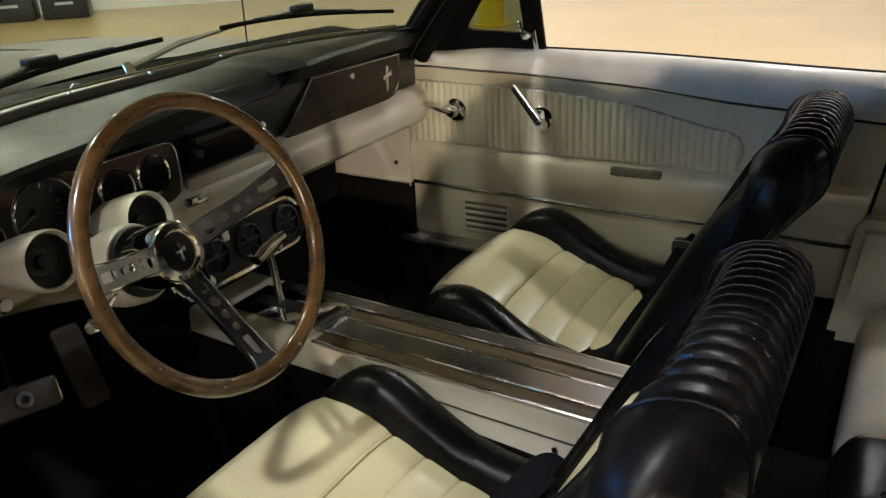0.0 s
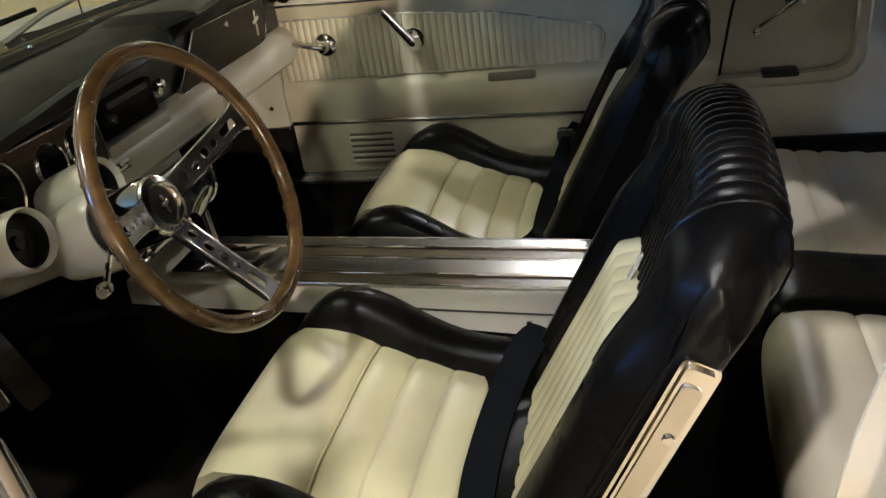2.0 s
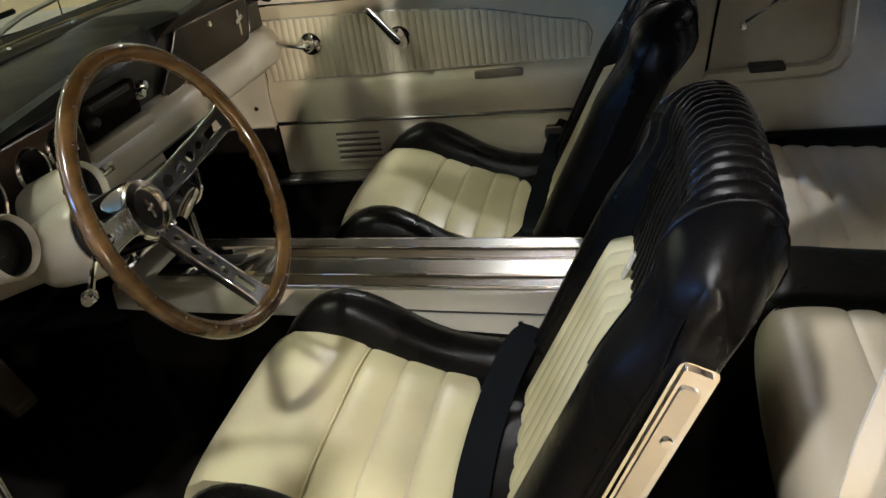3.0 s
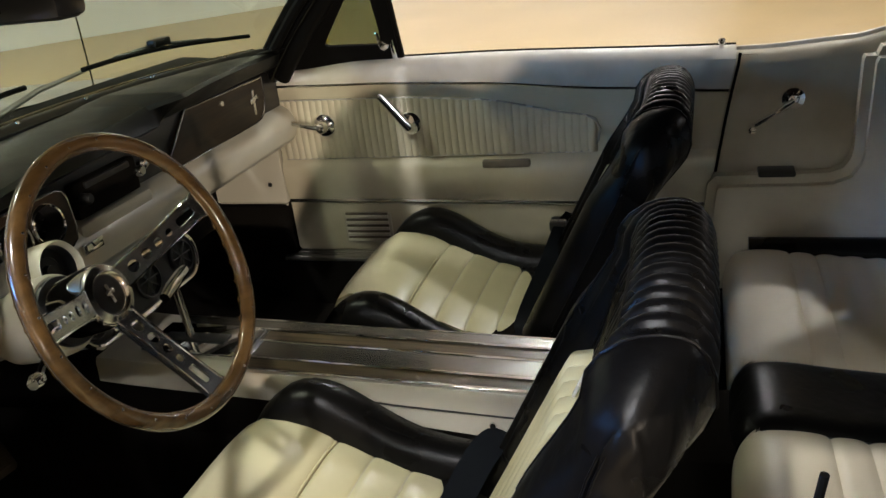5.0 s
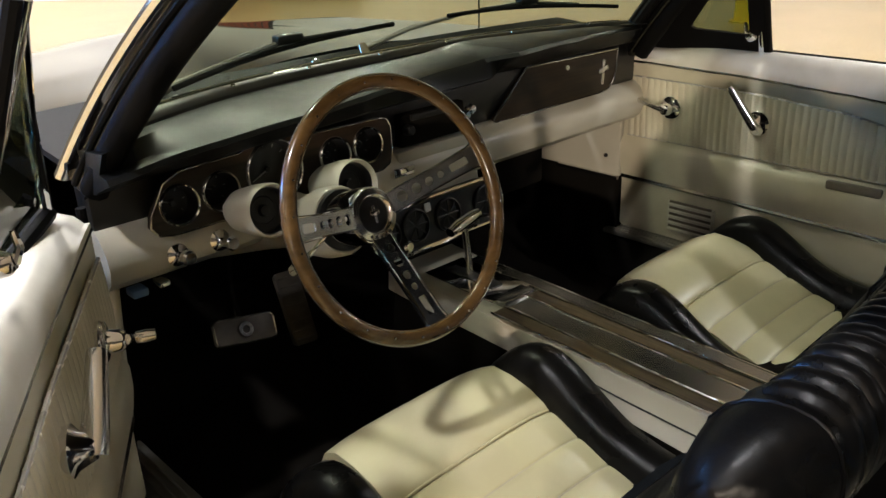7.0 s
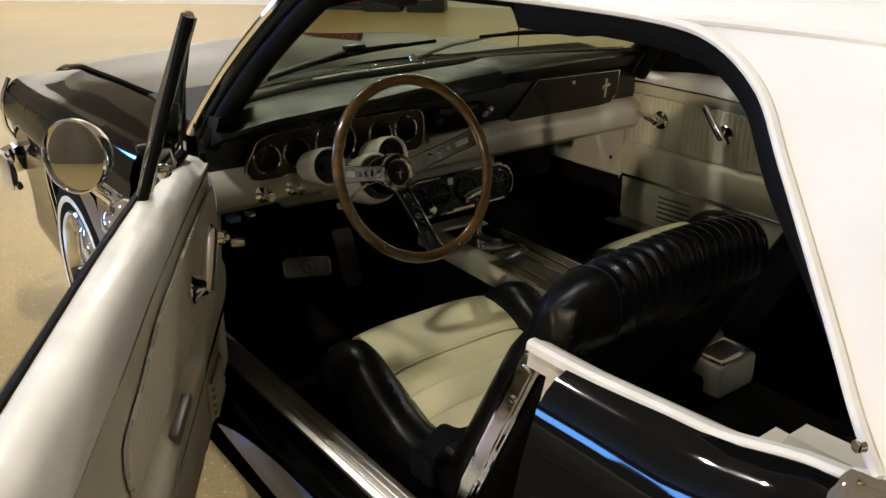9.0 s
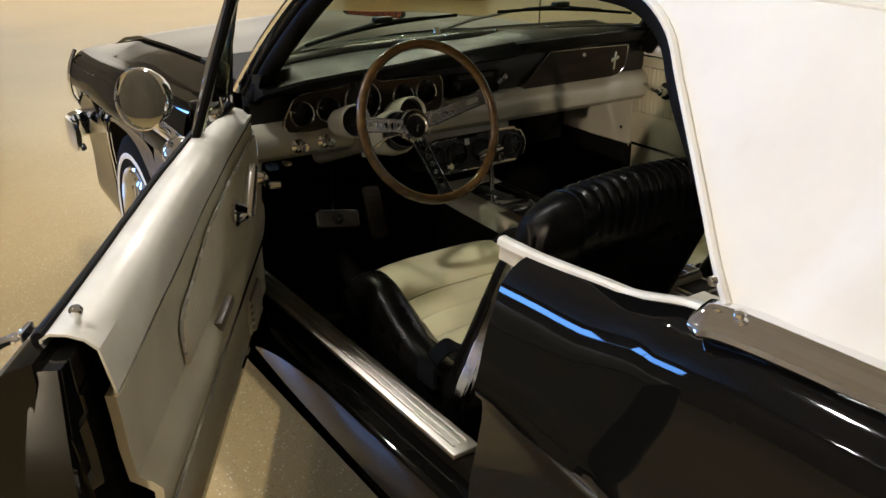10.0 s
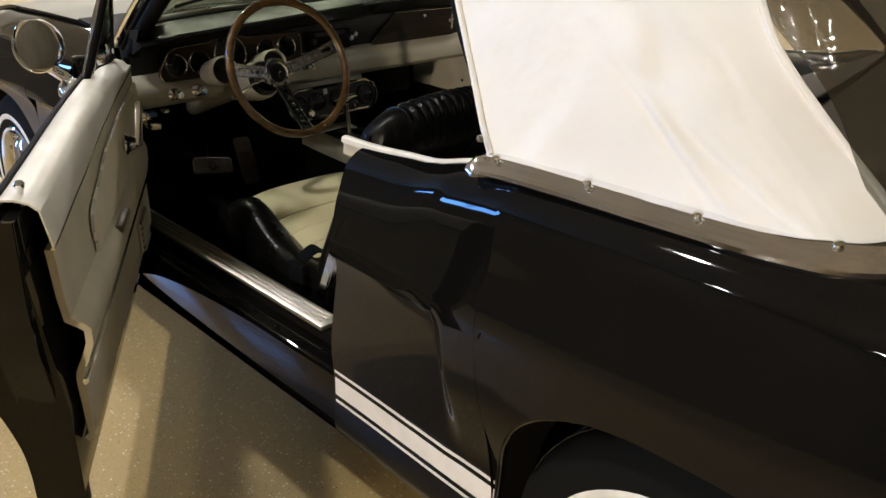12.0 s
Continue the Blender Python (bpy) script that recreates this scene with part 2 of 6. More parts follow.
def part(name, bm, mat, parent=None, label="", sharp=38):
    """One mesh object, as a part of parent."""
    ob = new(name, mesh_of(bm, name, mat, sharp))
    ob.parent = parent
    if label:
        ob["label"] = label
    return ob


def thing(name, label, category, at=(0, 0, 0), **more):
    ob = new(name)
    ob.location = at
    bpy.context.view_layer.update()
    return tagged(ob, label, category, **more)


def cr(pts, n, closed=False):
    """n + 1 points along a smooth curve through pts."""
    p = [Vector(q) for q in pts]
    k = len(p)
    segs = k if closed else k - 1
    out = []
    for i in range(n + (0 if closed else 1)):
        s = i / n * segs
        j = min(int(s), segs - 1)
        f = s - j
        if closed:
            a, b, c, d = (p[(j + o) % k] for o in (-1, 0, 1, 2))
        else:
            a, b, c, d = p[max(j - 1, 0)], p[j], p[j + 1], p[min(j + 2, k - 1)]
        out.append(0.5 * (2 * b + (c - a) * f + (2 * a - 5 * b + 4 * c - d) * f * f + (3 * b - 3 * c + d - a) * f**3))
    return out


def at_key(keys, y):
    """A smooth value from rows of (y, value)."""
    ks = sorted(keys)
    if y <= ks[0][0]:
        return ks[0][1]
    for (a, va), (b, vb) in zip(ks, ks[1:]):
        if y <= b:
            f = (y - a) / (b - a)
            f = f * f * (3 - 2 * f) * 0.5 + f * 0.5
            return va + (vb - va) * f
    return ks[-1][1]


def loft(rings, closed=True, caps=True, bm=None, loop=False):
    bm = bm or bmesh.new()
    vs = [[bm.verts.new(p) for p in r] for r in rings]
    n = len(rings[0])
    for a, b in list(zip(vs, vs[1:])) + ([(vs[-1], vs[0])] if loop else []):
        for i in range(n if closed else n - 1):
            j = (i + 1) % n
            try:
                bm.faces.new((a[i], a[j], b[j], b[i]))
            except ValueError:
                pass
    if caps and closed and not loop:
        bm.faces.new(vs[0][::-1])
        bm.faces.new(vs[-1])
    return bm


def sheet(rows, thick=0.0, bm=None):
    """A skin through rows of points; with a thickness it is a closed shell, thickened away from its normal."""
    bm = bm or bmesh.new()
    vs = [[bm.verts.new(p) for p in r] for r in rows]
    faces = [bm.faces.new((a[i], a[i + 1], b[i + 1], b[i])) for a, b in zip(vs, vs[1:]) for i in range(len(a) - 1)]
    if thick:
        bm.normal_update()
        back = [[bm.verts.new(v.co - v.normal * thick) for v in r] for r in vs]
        for a, b in zip(back, back[1:]):
            for i in range(len(a) - 1):
                bm.faces.new((a[i], b[i], b[i + 1], a[i + 1]))
        rim = [vs[0], [r[-1] for r in vs], vs[-1][::-1], [r[0] for r in vs][::-1]]
        rim_b = [back[0], [r[-1] for r in back], back[-1][::-1], [r[0] for r in back][::-1]]
        for r, q in zip(rim, rim_b):
            for i in range(len(r) - 1):
                bm.faces.new((r[i], q[i], q[i + 1], r[i + 1]))
    return bm


def frame_of(z, x=None):
    z = Vector(z).normalized()
    x = Vector(x) if x is not None else (Vector((1, 0, 0)) if abs(z.x) < 0.9 else Vector((0, 1, 0)))
    y = z.cross(x).normalized()
    x = y.cross(z)
    return Matrix((x, y, z)).transposed().to_4x4()


def tube(pts, r, n=8, closed=False, bm=None, flat=1.0):
    """A round bar along pts; r a number or one radius a point."""
    pts = [Vector(p) for p in pts]
    k = len(pts)
    rings, side = [], None
    for i, p in enumerate(pts):
        a, b = (pts[(i - 1) % k], pts[(i + 1) % k]) if closed else (pts[max(i - 1, 0)], pts[min(i + 1, k - 1)])
        d = (b - a).normalized()
        if side is None:
            side = d.cross(Vector((0, 0, 1)) if abs(d.z) < 0.95 else Vector((1, 0, 0))).normalized()
        side = (side - d * side.dot(d)).normalized()
        up = d.cross(side)
        rr = r[i] if isinstance(r, (list, tuple)) else r
        rings.append([p + side * rr * math.cos(t * math.tau / n) + up * rr * flat * math.sin(t * math.tau / n) for t in range(n)])
    return loft(rings, True, not closed, bm, closed)


def lathe(prof, place, z=(0, 0, 1), n=28, x=None, bm=None):
    """prof: (radius, height) pairs turned round the axis z at place."""
    m = Matrix.Translation(place) @ frame_of(z, x)
    bm = bm or bmesh.new()
    rings = [[m @ Vector((r * math.cos(i * math.tau / n), r * math.sin(i * math.tau / n), h)) for i in range(n)] for r, h in prof]
    return loft(rings, True, False, bm)


def box(place, size, bevel=0.004, turn=None, bm=None, segs=2):
    one = bmesh.new()
    bmesh.ops.create_cube(one, size=1)
    bmesh.ops.scale(one, vec=size, verts=one.verts)
    if bevel:
        bmesh.ops.bevel(one, geom=one.edges[:], offset=bevel, segments=segs, profile=0.5, affect="EDGES")
    m = Matrix.Translation(place) @ (turn or Matrix())
    bmesh.ops.transform(one, matrix=m, verts=one.verts)
    return joined(bm, one) if bm else one


def joined(a, *others):
    for b in others:
        me = bpy.data.meshes.new("tmp")
        b.to_mesh(me)
        b.free()
        a.from_mesh(me)
        bpy.data.meshes.remove(me)
    return a


def plate(outline, m, depth, holes=(), bevel=0.0):
    """A flat plate with real holes: outlines in the plane of m, made depth thick along its z."""
    bm = bmesh.new()
    edges = []
    for loop in (outline, *holes):
        vs = [bm.verts.new((x, y, 0)) for x, y in loop]
        edges += [bm.edges.new((vs[i], vs[(i + 1) % len(vs)])) for i in range(len(vs))]
    bmesh.ops.triangle_fill(bm, use_beauty=True, use_dissolve=False, edges=edges)
    out = bmesh.ops.extrude_face_region(bm, geom=bm.faces[:])
    bmesh.ops.translate(bm, vec=(0, 0, depth), verts=[v for v in out["geom"] if isinstance(v, bmesh.types.BMVert)])
    bmesh.ops.transform(bm, matrix=m, verts=bm.verts)
    return bm


def ring2(cx, cy, r, n=14, sx=1.0):
    return [(cx + r * sx * math.cos(i * math.tau / n), cy + r * math.sin(i * math.tau / n)) for i in range(n)]


def round_rect(x0, y0, x1, y1, r, n=5):
    out = []
    for cx, cy, a in ((x1 - r, y1 - r, 0), (x0 + r, y1 - r, 90), (x0 + r, y0 + r, 180), (x1 - r, y0 + r, 270)):
        out += [(cx + r * math.cos(radians(a + 90 * i / n)), cy + r * math.sin(radians(a + 90 * i / n))) for i in range(n + 1)]
    return out


def lin(a, b, n):
    return [a + (b - a) * i / n for i in range(n + 1)]

# ---- the garage ----
def wall(name, a, b, z0=0.0, z1=4.2, thick=0.2, parent=None, mat=None):
    """An upright wall from a to b on plan."""
    a, b = Vector(a), Vector(b)
    d = b - a
    turn = Matrix.Rotation(math.atan2(d.y, d.x), 4, "Z")
    mid = (a + b) / 2 + Vector((0, 0, (z0 + z1) / 2))
    return part(name, box(mid, (d.length, thick, z1 - z0), 0.0, turn), mat or wall_paint, parent)


UL, UR, VB, VF = -8.0, 13.0, -10.2, 11.9
UB, VC = -13.0, 7.4
floor = tagged(part("floor", sheet([[room(u, v) for u in lin(UB - 0.2, UR + 0.2, 14)] for v in lin(VB - 0.2, VF + 0.2, 12)], 0.0), epoxy), "glossy tan epoxy garage floor with light and dark flakes", "floor", kind="structure")
ceiling = tagged(part("ceiling", box(room((UB + UR) / 2, (VB + VF) / 2, 4.3), (UR - UB + 0.4, VF - VB + 0.4, 0.2), 0, Matrix.Rotation(math.atan2(U.y, U.x), 4, "Z")), ceiling_paint), "plain pale ceiling of the garage", "ceiling", kind="structure")
for nm, a, b in (("wall_north", (UB, VF + 0.1), (UR, VF + 0.1)), ("wall_bay", (UB - 0.1, VC), (UB - 0.1, VF + 0.2)), ("wall_return", (UB, VC - 0.1), (UL - 0.2, VC - 0.1)), ("wall_south", (UL, VB - 0.1), (UR, VB - 0.1)), ("wall_east", (UR + 0.1, VB - 0.2), (UR + 0.1, VF + 0.2))):
    tagged(wall(nm, room(*a), room(*b), mat=wall_paint if nm in ("wall_north", "wall_bay") else tan_paint), "plain off-white painted garage wall" if nm == "wall_north" else "dark brown painted garage wall", "wall", kind="structure")
# The wall with the windows: pieces under, over and between the openings.
west = tagged(new("wall_west"), "dark brown garage wall with a row of windows", "wall", kind="structure")
WINDOWS = [(-1.7, 0.5), (2.2, 4.4)]
WZ0, WZ1 = 2.7, 3.6
wall("wall_piece", room(UL - 0.1, VB), room(UL - 0.1, VC), 0, WZ0, parent=west, mat=tan_paint)
wall("wall_piece", room(UL - 0.1, VB), room(UL - 0.1, VC), WZ1, 4.2, parent=west, mat=tan_paint)
edge = VB
for v0, v1 in WINDOWS + [(VC, VC)]:
    wall("wall_piece", room(UL - 0.1, edge), room(UL - 0.1, v0), WZ0, WZ1, parent=west, mat=tan_paint)
    edge = v1
for i, (v0, v1) in enumerate(WINDOWS):
    win = tagged(new(f"window_{i + 1}"), "garage window with blue daylight behind its panes", "window", kind="structure")
    rt = Matrix.Rotation(math.atan2(V.y, V.x), 4, "Z")
    for z in (WZ0 + 0.03, WZ1 - 0.03):
        part("window_frame", box(room(UL - 0.05, (v0 + v1) / 2, z), (v1 - v0, 0.08, 0.06), 0.005, rt), wall_paint, win)
    for v in (v0 + 0.03, (v0 + v1) / 2, v1 - 0.03):
        part("window_frame", box(room(UL - 0.05, v, (WZ0 + WZ1) / 2), (0.05, 0.07, WZ1 - WZ0 - 0.12), 0.005, rt), wall_paint, win)
    for v in ((3 * v0 + v1) / 4, (v0 + 3 * v1) / 4):
        part("pane", box(room(UL - 0.08, v, (WZ0 + WZ1) / 2), ((v1 - v0) / 2 - 0.08, 0.01, WZ1 - WZ0 - 0.12), 0, rt), daylight, win)

# ---- things standing along the far wall ----
def equipment_case(at, turn):
    """A black hard case with ribs, latches and a pale label strip."""
    m = Matrix.Translation(at) @ Matrix.Rotation(turn, 4, "Z")
    put = lambda p: m @ Vector(p)
    ob = tagged(part("equipment_case", box(put((0, 0, 0.17)), (0.58, 0.40, 0.34), 0.03, m.to_3x3().to_4x4()), case_plastic), "black hard plastic case with a pale label strip", "case", group="cases along the far wall")
    part("lid", box(put((0, 0, 0.385)), (0.60, 0.42, 0.085), 0.025, m.to_3x3().to_4x4()), case_plastic, ob)
    for x in (-0.18, 0.18):
        part("latch", box(put((x, -0.212, 0.335)), (0.05, 0.015, 0.07), 0.005, m.to_3x3().to_4x4()), dark_metal, ob)
    part("label_strip", box(put((0.0, -0.2035, 0.20)), (0.22, 0.008, 0.035), 0.002, m.to_3x3().to_4x4()), bar_white, ob, "pale label strip")
    part("handle", tube([put((-0.08, -0.205, 0.27)), put((-0.06, -0.235, 0.27)), put((0.06, -0.235, 0.27)), put((0.08, -0.205, 0.27))], 0.009, 8), case_plastic, ob)
    return ob


ALONG = math.atan2(U.y, U.x)
for q in ((5.98, 9.96, 0), (6.44, 9.48, 0)):
    equipment_case(Vector(q), ALONG)
# a slatted red panel in a dark frame beside the cases
pm0 = Matrix.Translation((5.48, 10.65, 0)) @ Matrix.Rotation(ALONG, 4, "Z")
rack = tagged(part("slatted_panel", box(pm0 @ Vector((0, 0.03, 0.62)), (1.00, 0.04, 1.20), 0.006, pm0.to_3x3().to_4x4()), case_plastic), "red slatted panel in a dark frame", "panel")
for i in range(9):
    part("slat", box(pm0 @ Vector((-0.40 + i * 0.10, -0.005, 0.62)), (0.075, 0.03, 1.08), 0.006, pm0.to_3x3().to_4x4()), red_paint, rack)
for x in (-0.485, 0.485):
    part("frame_side", box(pm0 @ Vector((x, -0.01, 0.62)), (0.05, 0.05, 1.24), 0.006, pm0.to_3x3().to_4x4()), case_plastic, rack)
for z in (0.025, 1.215):
    part("frame_rail", box(pm0 @ Vector((0, -0.012, z)), (0.92, 0.05, 0.05), 0.006, pm0.to_3x3().to_4x4()), case_plastic, rack)
# a yellow guard post on its foot plate
post = tagged(part("guard_post", lathe([(0.0, 0.0), (0.140, 0.0), (0.140, 1.02), (0.128, 1.06), (0.09, 1.09), (0.0, 1.10)], (6.95, 3.50, 0.0), n=40), yellow_paint), "yellow painted guard post on the garage floor", "guard post")
part("foot_plate", lathe([(0.0, 0.0), (0.19, 0.0), (0.19, 0.012), (0.14, 0.016)], (6.95, 3.50, 0.0), n=40), yellow_paint, post)
for nm, a, b in (("baseboard_north", (UB, VF - 0.01), (UR, VF - 0.01)), ):
    tagged(wall(nm, room(*a), room(*b), 0.0, 0.09, 0.02, mat=wall_paint), "narrow white baseboard along the far wall", "baseboard", kind="structure")

# ---- the car: outer body ----
car = thing("convertible_car", "black two-door convertible, white canvas top raised, driver's door open", "car")
FA, RA = 1.395, -1.275
WHEEL_R = 0.315
ZS = [(-2.3, 0.86), (-1.7, 0.895), (-1.25, 0.905), (-0.92, 0.903), (-0.80, 0.890), (-0.70, 0.868), (-0.53, 0.858), (0.28, 0.858), (0.72, 0.845), (1.4, 0.828), (2.2, 0.788)]
XS = [(-2.3, 0.74), (-1.4, 0.795), (-0.85, 0.80), (-0.53, 0.785), (0.72, 0.795), (1.4, 0.785), (2.2, 0.745)]
ZC = [(-2.3, 0.69), (-0.53, 0.69), (0.66, 0.705), (1.4, 0.70), (2.2, 0.67)]
XC = [(-2.3, 0.80), (-1.4, 0.862), (-0.85, 0.858), (-0.53, 0.842), (0.66, 0.838), (1.4, 0.825), (2.2, 0.785)]
XL = [(-2.3, 0.76), (-1.3, 0.83), (-0.9, 0.80), (-0.45, 0.785), (0.74, 0.785), (1.1, 0.792), (2.2, 0.74)]


def scoop(y):
    """How far the dent in front of the rear wheel opening is sunk, from 1 on the door to 0 behind the crease's end."""
    f = min(1.0, max(0.0, (y + 0.846) / 0.045))
    return f * f * (3 - 2 * f)


def profile(y):
    """The body side's line from the rocker up to the shoulder, as (x, z), x outwards."""
    zs, xs, zc, xc, xl = (at_key(k, y) for k in (ZS, XS, ZC, XC, XL))
    s = scoop(y) if y < 0 else 1.0
    xm = xl + (xc - xl) * (0.42 * s + 0.80 * (1 - s))
    xk = xc - 0.012 * s - 0.002
    pts = [(xl - 0.07, 0.20), (xl - 0.015, 0.215), (xl, 0.25), (xl, 0.33), (xl + 0.002, 0.41), (xm, 0.42 + (zc - 0.42) * 0.55), (xk - 0.004 * s, zc - 0.028), (xc - 0.001, zc - 0.008), (xc, zc + 0.004), (xc - 0.006, zc + 0.03), (xc - 0.020, zc + 0.080), (xs + 0.022, zs - 0.055), (xs + 0.007, zs - 0.025), (xs - 0.014, zs - 0.007), (xs - 0.038, zs + 0.001)]
    return [Vector((x, 0, z)) for x, z in cr_sharp(pts)]


def cr_sharp(pts):
    return [(v.x, v.y) for v in cr([(x, z, 0) for x, z in pts], 56)]


def profile_from(y, z0, n=40, z_top=None):
    """n + 1 points of the profile from height z0 up."""
    p = profile(y)
    keep = [q for q in p if q.z > z0 + 1e-4]
    below = [q for q in p if q.z <= z0 + 1e-4]
    if below:
        a, b = below[-1], keep[0]
        keep = [a.lerp(b, (z0 - a.z) / max(b.z - a.z, 1e-6))] + keep
    lengths = [0]
    for a, b in zip(keep, keep[1:]):
        lengths.append(lengths[-1] + (b - a).length)
    out = []
    for i in range(n + 1):
        d = lengths[-1] * i / n
        j = max(k for k in range(len(lengths)) if lengths[k] <= d + 1e-9)
        j = min(j, len(keep) - 2)
        f = (d - lengths[j]) / max(lengths[j + 1] - lengths[j], 1e-9)
        out.append(keep[j].lerp(keep[j + 1], f))
    return out


def arch(y, axle, half, top):
    """The height of the wheel opening's edge at y."""
    f = 1 - abs((y - axle) / half) ** 2.8
    return 0.20 if f <= 0 else max(0.20, 0.24 + (top - 0.24) * f**0.36)


def side_rows(side, ys, lower, extra=None):
    rows = []
    for y in ys:
        row = [Vector((side * q.x, y, q.z)) for q in profile_from(y, lower(y))]
        if extra:
            row += extra(y, row[-1])
        rows.append(row)
    return rows


def stepped(y0, y1, n, axle=None, half=None):
    """Stations from y0 to y1, close together where the wheel opening's edge is steep."""
    ys = lin(y0, y1, n)
    if axle is not None:
        ys = [y for y in ys if abs(y - axle) > half + 0.004] + [axle + half * math.cos(radians(a)) for a in range(0, 181, 5)] + [axle - half - 0.003, axle + half + 0.003]
    return sorted(set(round(y, 5) for y in ys if min(y0, y1) - 1e-6 <= y <= max(y0, y1) + 1e-6))


HALF_F, TOP_F, HALF_R, TOP_R = 0.375, 0.655, 0.375, 0.645
RC = -1.29


def fender_top(y, p):
    """From the shoulder in to the bonnet's seam."""
    s = 1 if p.x > 0 else -1
    xin = at_key([(0.72, 0.70), (0.86, 0.640), (2.2, 0.615)], y)
    zin = at_key([(0.72, 0.872), (0.86, 0.890), (1.25, 0.883), (1.7, 0.868), (2.2, 0.800)], y)
    return [Vector((s * (abs(p.x) + (xin - abs(p.x)) * f), y, p.z + (zin - p.z) * (1 - (1 - f) ** 1.3))) for f in (0.12, 0.25, 0.4, 0.6, 0.8, 1.0)] + [Vector((s * (xin - 0.004), y, zin - 0.012)), Vector((s * (xin - 0.006), y, zin - 0.05))]


def quarter_top(y, p):
    s = 1 if p.x > 0 else -1
    d = max(0.006, abs(p.x) - 0.746) if y > -0.84 else 0.028
    return [Vector((s * (abs(p.x) - d * f), y, p.z + 0.003 * f)) for f in (0.5, 1.0)] + [Vector((s * (abs(p.x) - d - 0.003), y, p.z - 0.02))]


def door_top(y, p):
    s = 1 if p.x > 0 else -1
    return [Vector((s * (abs(p.x) - 0.008), y, p.z + 0.002)), Vector((s * (abs(p.x) - 0.010), y, p.z - 0.02))]


GAP_R = [(0.20, -0.445), (0.42, -0.452), (0.68, -0.532), (0.72, -0.535), (0.90, -0.520)]
GAP_F = [(0.20, 0.745), (0.42, 0.742), (0.68, 0.672), (0.72, 0.668), (0.90, 0.728)]


def bent(rows, keys, which, gap):
    """Moves one end of a panel on to its slanted gap line, easing the shift out over its nearest stations."""
    n = len(rows)
    y_end = rows[0][0].y if which == 0 else rows[-1][0].y
    for row in rows:
        for p in row:
            f = max(0.0, 1 - abs(p.y - y_end) / 0.16)
            p.y += (at_key(keys, p.z) + gap - y_end) * f
    return rows


DOORS = {}
for side in (-1, 1):
    fy = stepped(0.70, 2.18, 34, FA, HALF_F)
    rows = side_rows(side, fy, lambda y: arch(y, FA, HALF_F, TOP_F) if y > 0.9 else 0.205, fender_top)
    part("front_fender", sheet(bent(rows, GAP_F, 0, 0.0025), 0.0), black_paint, car, "glossy black front fender with a sharp side crease", 28)
    dy = lin(-0.52, 0.70, 40)
    rows = side_rows(side, dy, lambda y: 0.245, door_top)
    rows = bent(bent(rows, GAP_R, 0, 0.0025), GAP_F, 1, -0.0025)
    for row in rows:
        row += [Vector((side * 0.752, row[-1].y, 0.78)), Vector((side * 0.712, row[-1].y, 0.77)), Vector((side * 0.706, row[12].y, 0.50)), Vector((side * 0.710, row[2].y, 0.33)), Vector((side * 0.735, row[0].y, 0.262))]
    DOORS[side] = part("door", loft(rows), black_paint, car, "open glossy black driver's door" if side < 0 else "closed glossy black passenger door", 28)
    qy = sorted(set(stepped(-2.30, -0.53, 44, RC, HALF_R) + [round(y, 5) for y in lin(-0.868, -0.780, 22)]))
    rows = side_rows(side, qy, lambda y: arch(y, RC, HALF_R, TOP_R) if y < -0.90 else 0.205, quarter_top)
    part("quarter_panel", sheet(bent(rows, GAP_R, 1, -0.0025), 0.0), black_paint, car, "glossy black rear quarter panel with a pressed scoop", 28)
    # rocker under the door
    rows = [[Vector((side * q.x, y, q.z)) for q in profile_from(y, 0.20, 40) if q.z < 0.243] for y in lin(-0.46, 0.75, 20)]
    k = min(len(r) for r in rows)
    part("rocker_panel", sheet([r[:k] for r in rows], 0.0), black_paint, car, "black rocker panel under the door")
    # rolled lips of the wheel openings and the dark wells behind them
    for axle, half, top in ((FA, HALF_F, TOP_F), (RC, HALF_R, TOP_R)):
        edge_pts = []
        for a in range(-6, 187, 4):
            y = axle - half * math.cos(radians(a))
            z = max(0.22, arch(y, axle, half, top))
            edge_pts.append(Vector((side * (profile_from(y, max(z, 0.206))[0].x - 0.003), y, z)))
        part("wheel_arch_lip", tube([p - Vector((side * 0.004, 0, 0)) for p in edge_pts], 0.0045, 8), black_paint, car)
        rows = [[Vector((side * x, p.y, p.z)) for x in (abs(p.x) - 0.01, abs(p.x) - 0.12, 0.575)] for p in edge_pts]
        well = part("wheel_well", sheet(rows, 0.0), carpet, car)
        part("well_back", loft([[Vector((side * 0.575, p.y, p.z)) for p in edge_pts], [Vector((side * 0.56, p.y, p.z)) for p in edge_pts]]), carpet, well)

# bonnet, cowl, tail and front
def bonnet_z(x, y):
    z = at_key([(0.86, 0.892), (1.25, 0.885), (1.7, 0.871), (1.9, 0.845), (2.2, 0.775)], y)
    return z + 0.030 * (1 - (x / 0.63) ** 2) + 0.012 * math.exp(-((x / 0.22) ** 4))


part("bonnet", sheet([[Vector((x, y, bonnet_z(x, y))) for x in lin(-at_key([(0.86, 0.634), (2.2, 0.609)], y), at_key([(0.86, 0.634), (2.2, 0.609)], y), 36)] for y in lin(0.868, 2.2, 30)], -0.012), black_paint, car, "long glossy black bonnet with a raised middle", 28)


def screen_base(x):
    """y of the windscreen's foot."""
    return 0.785 - 0.17 * (abs(x) / 0.67) ** 2.6


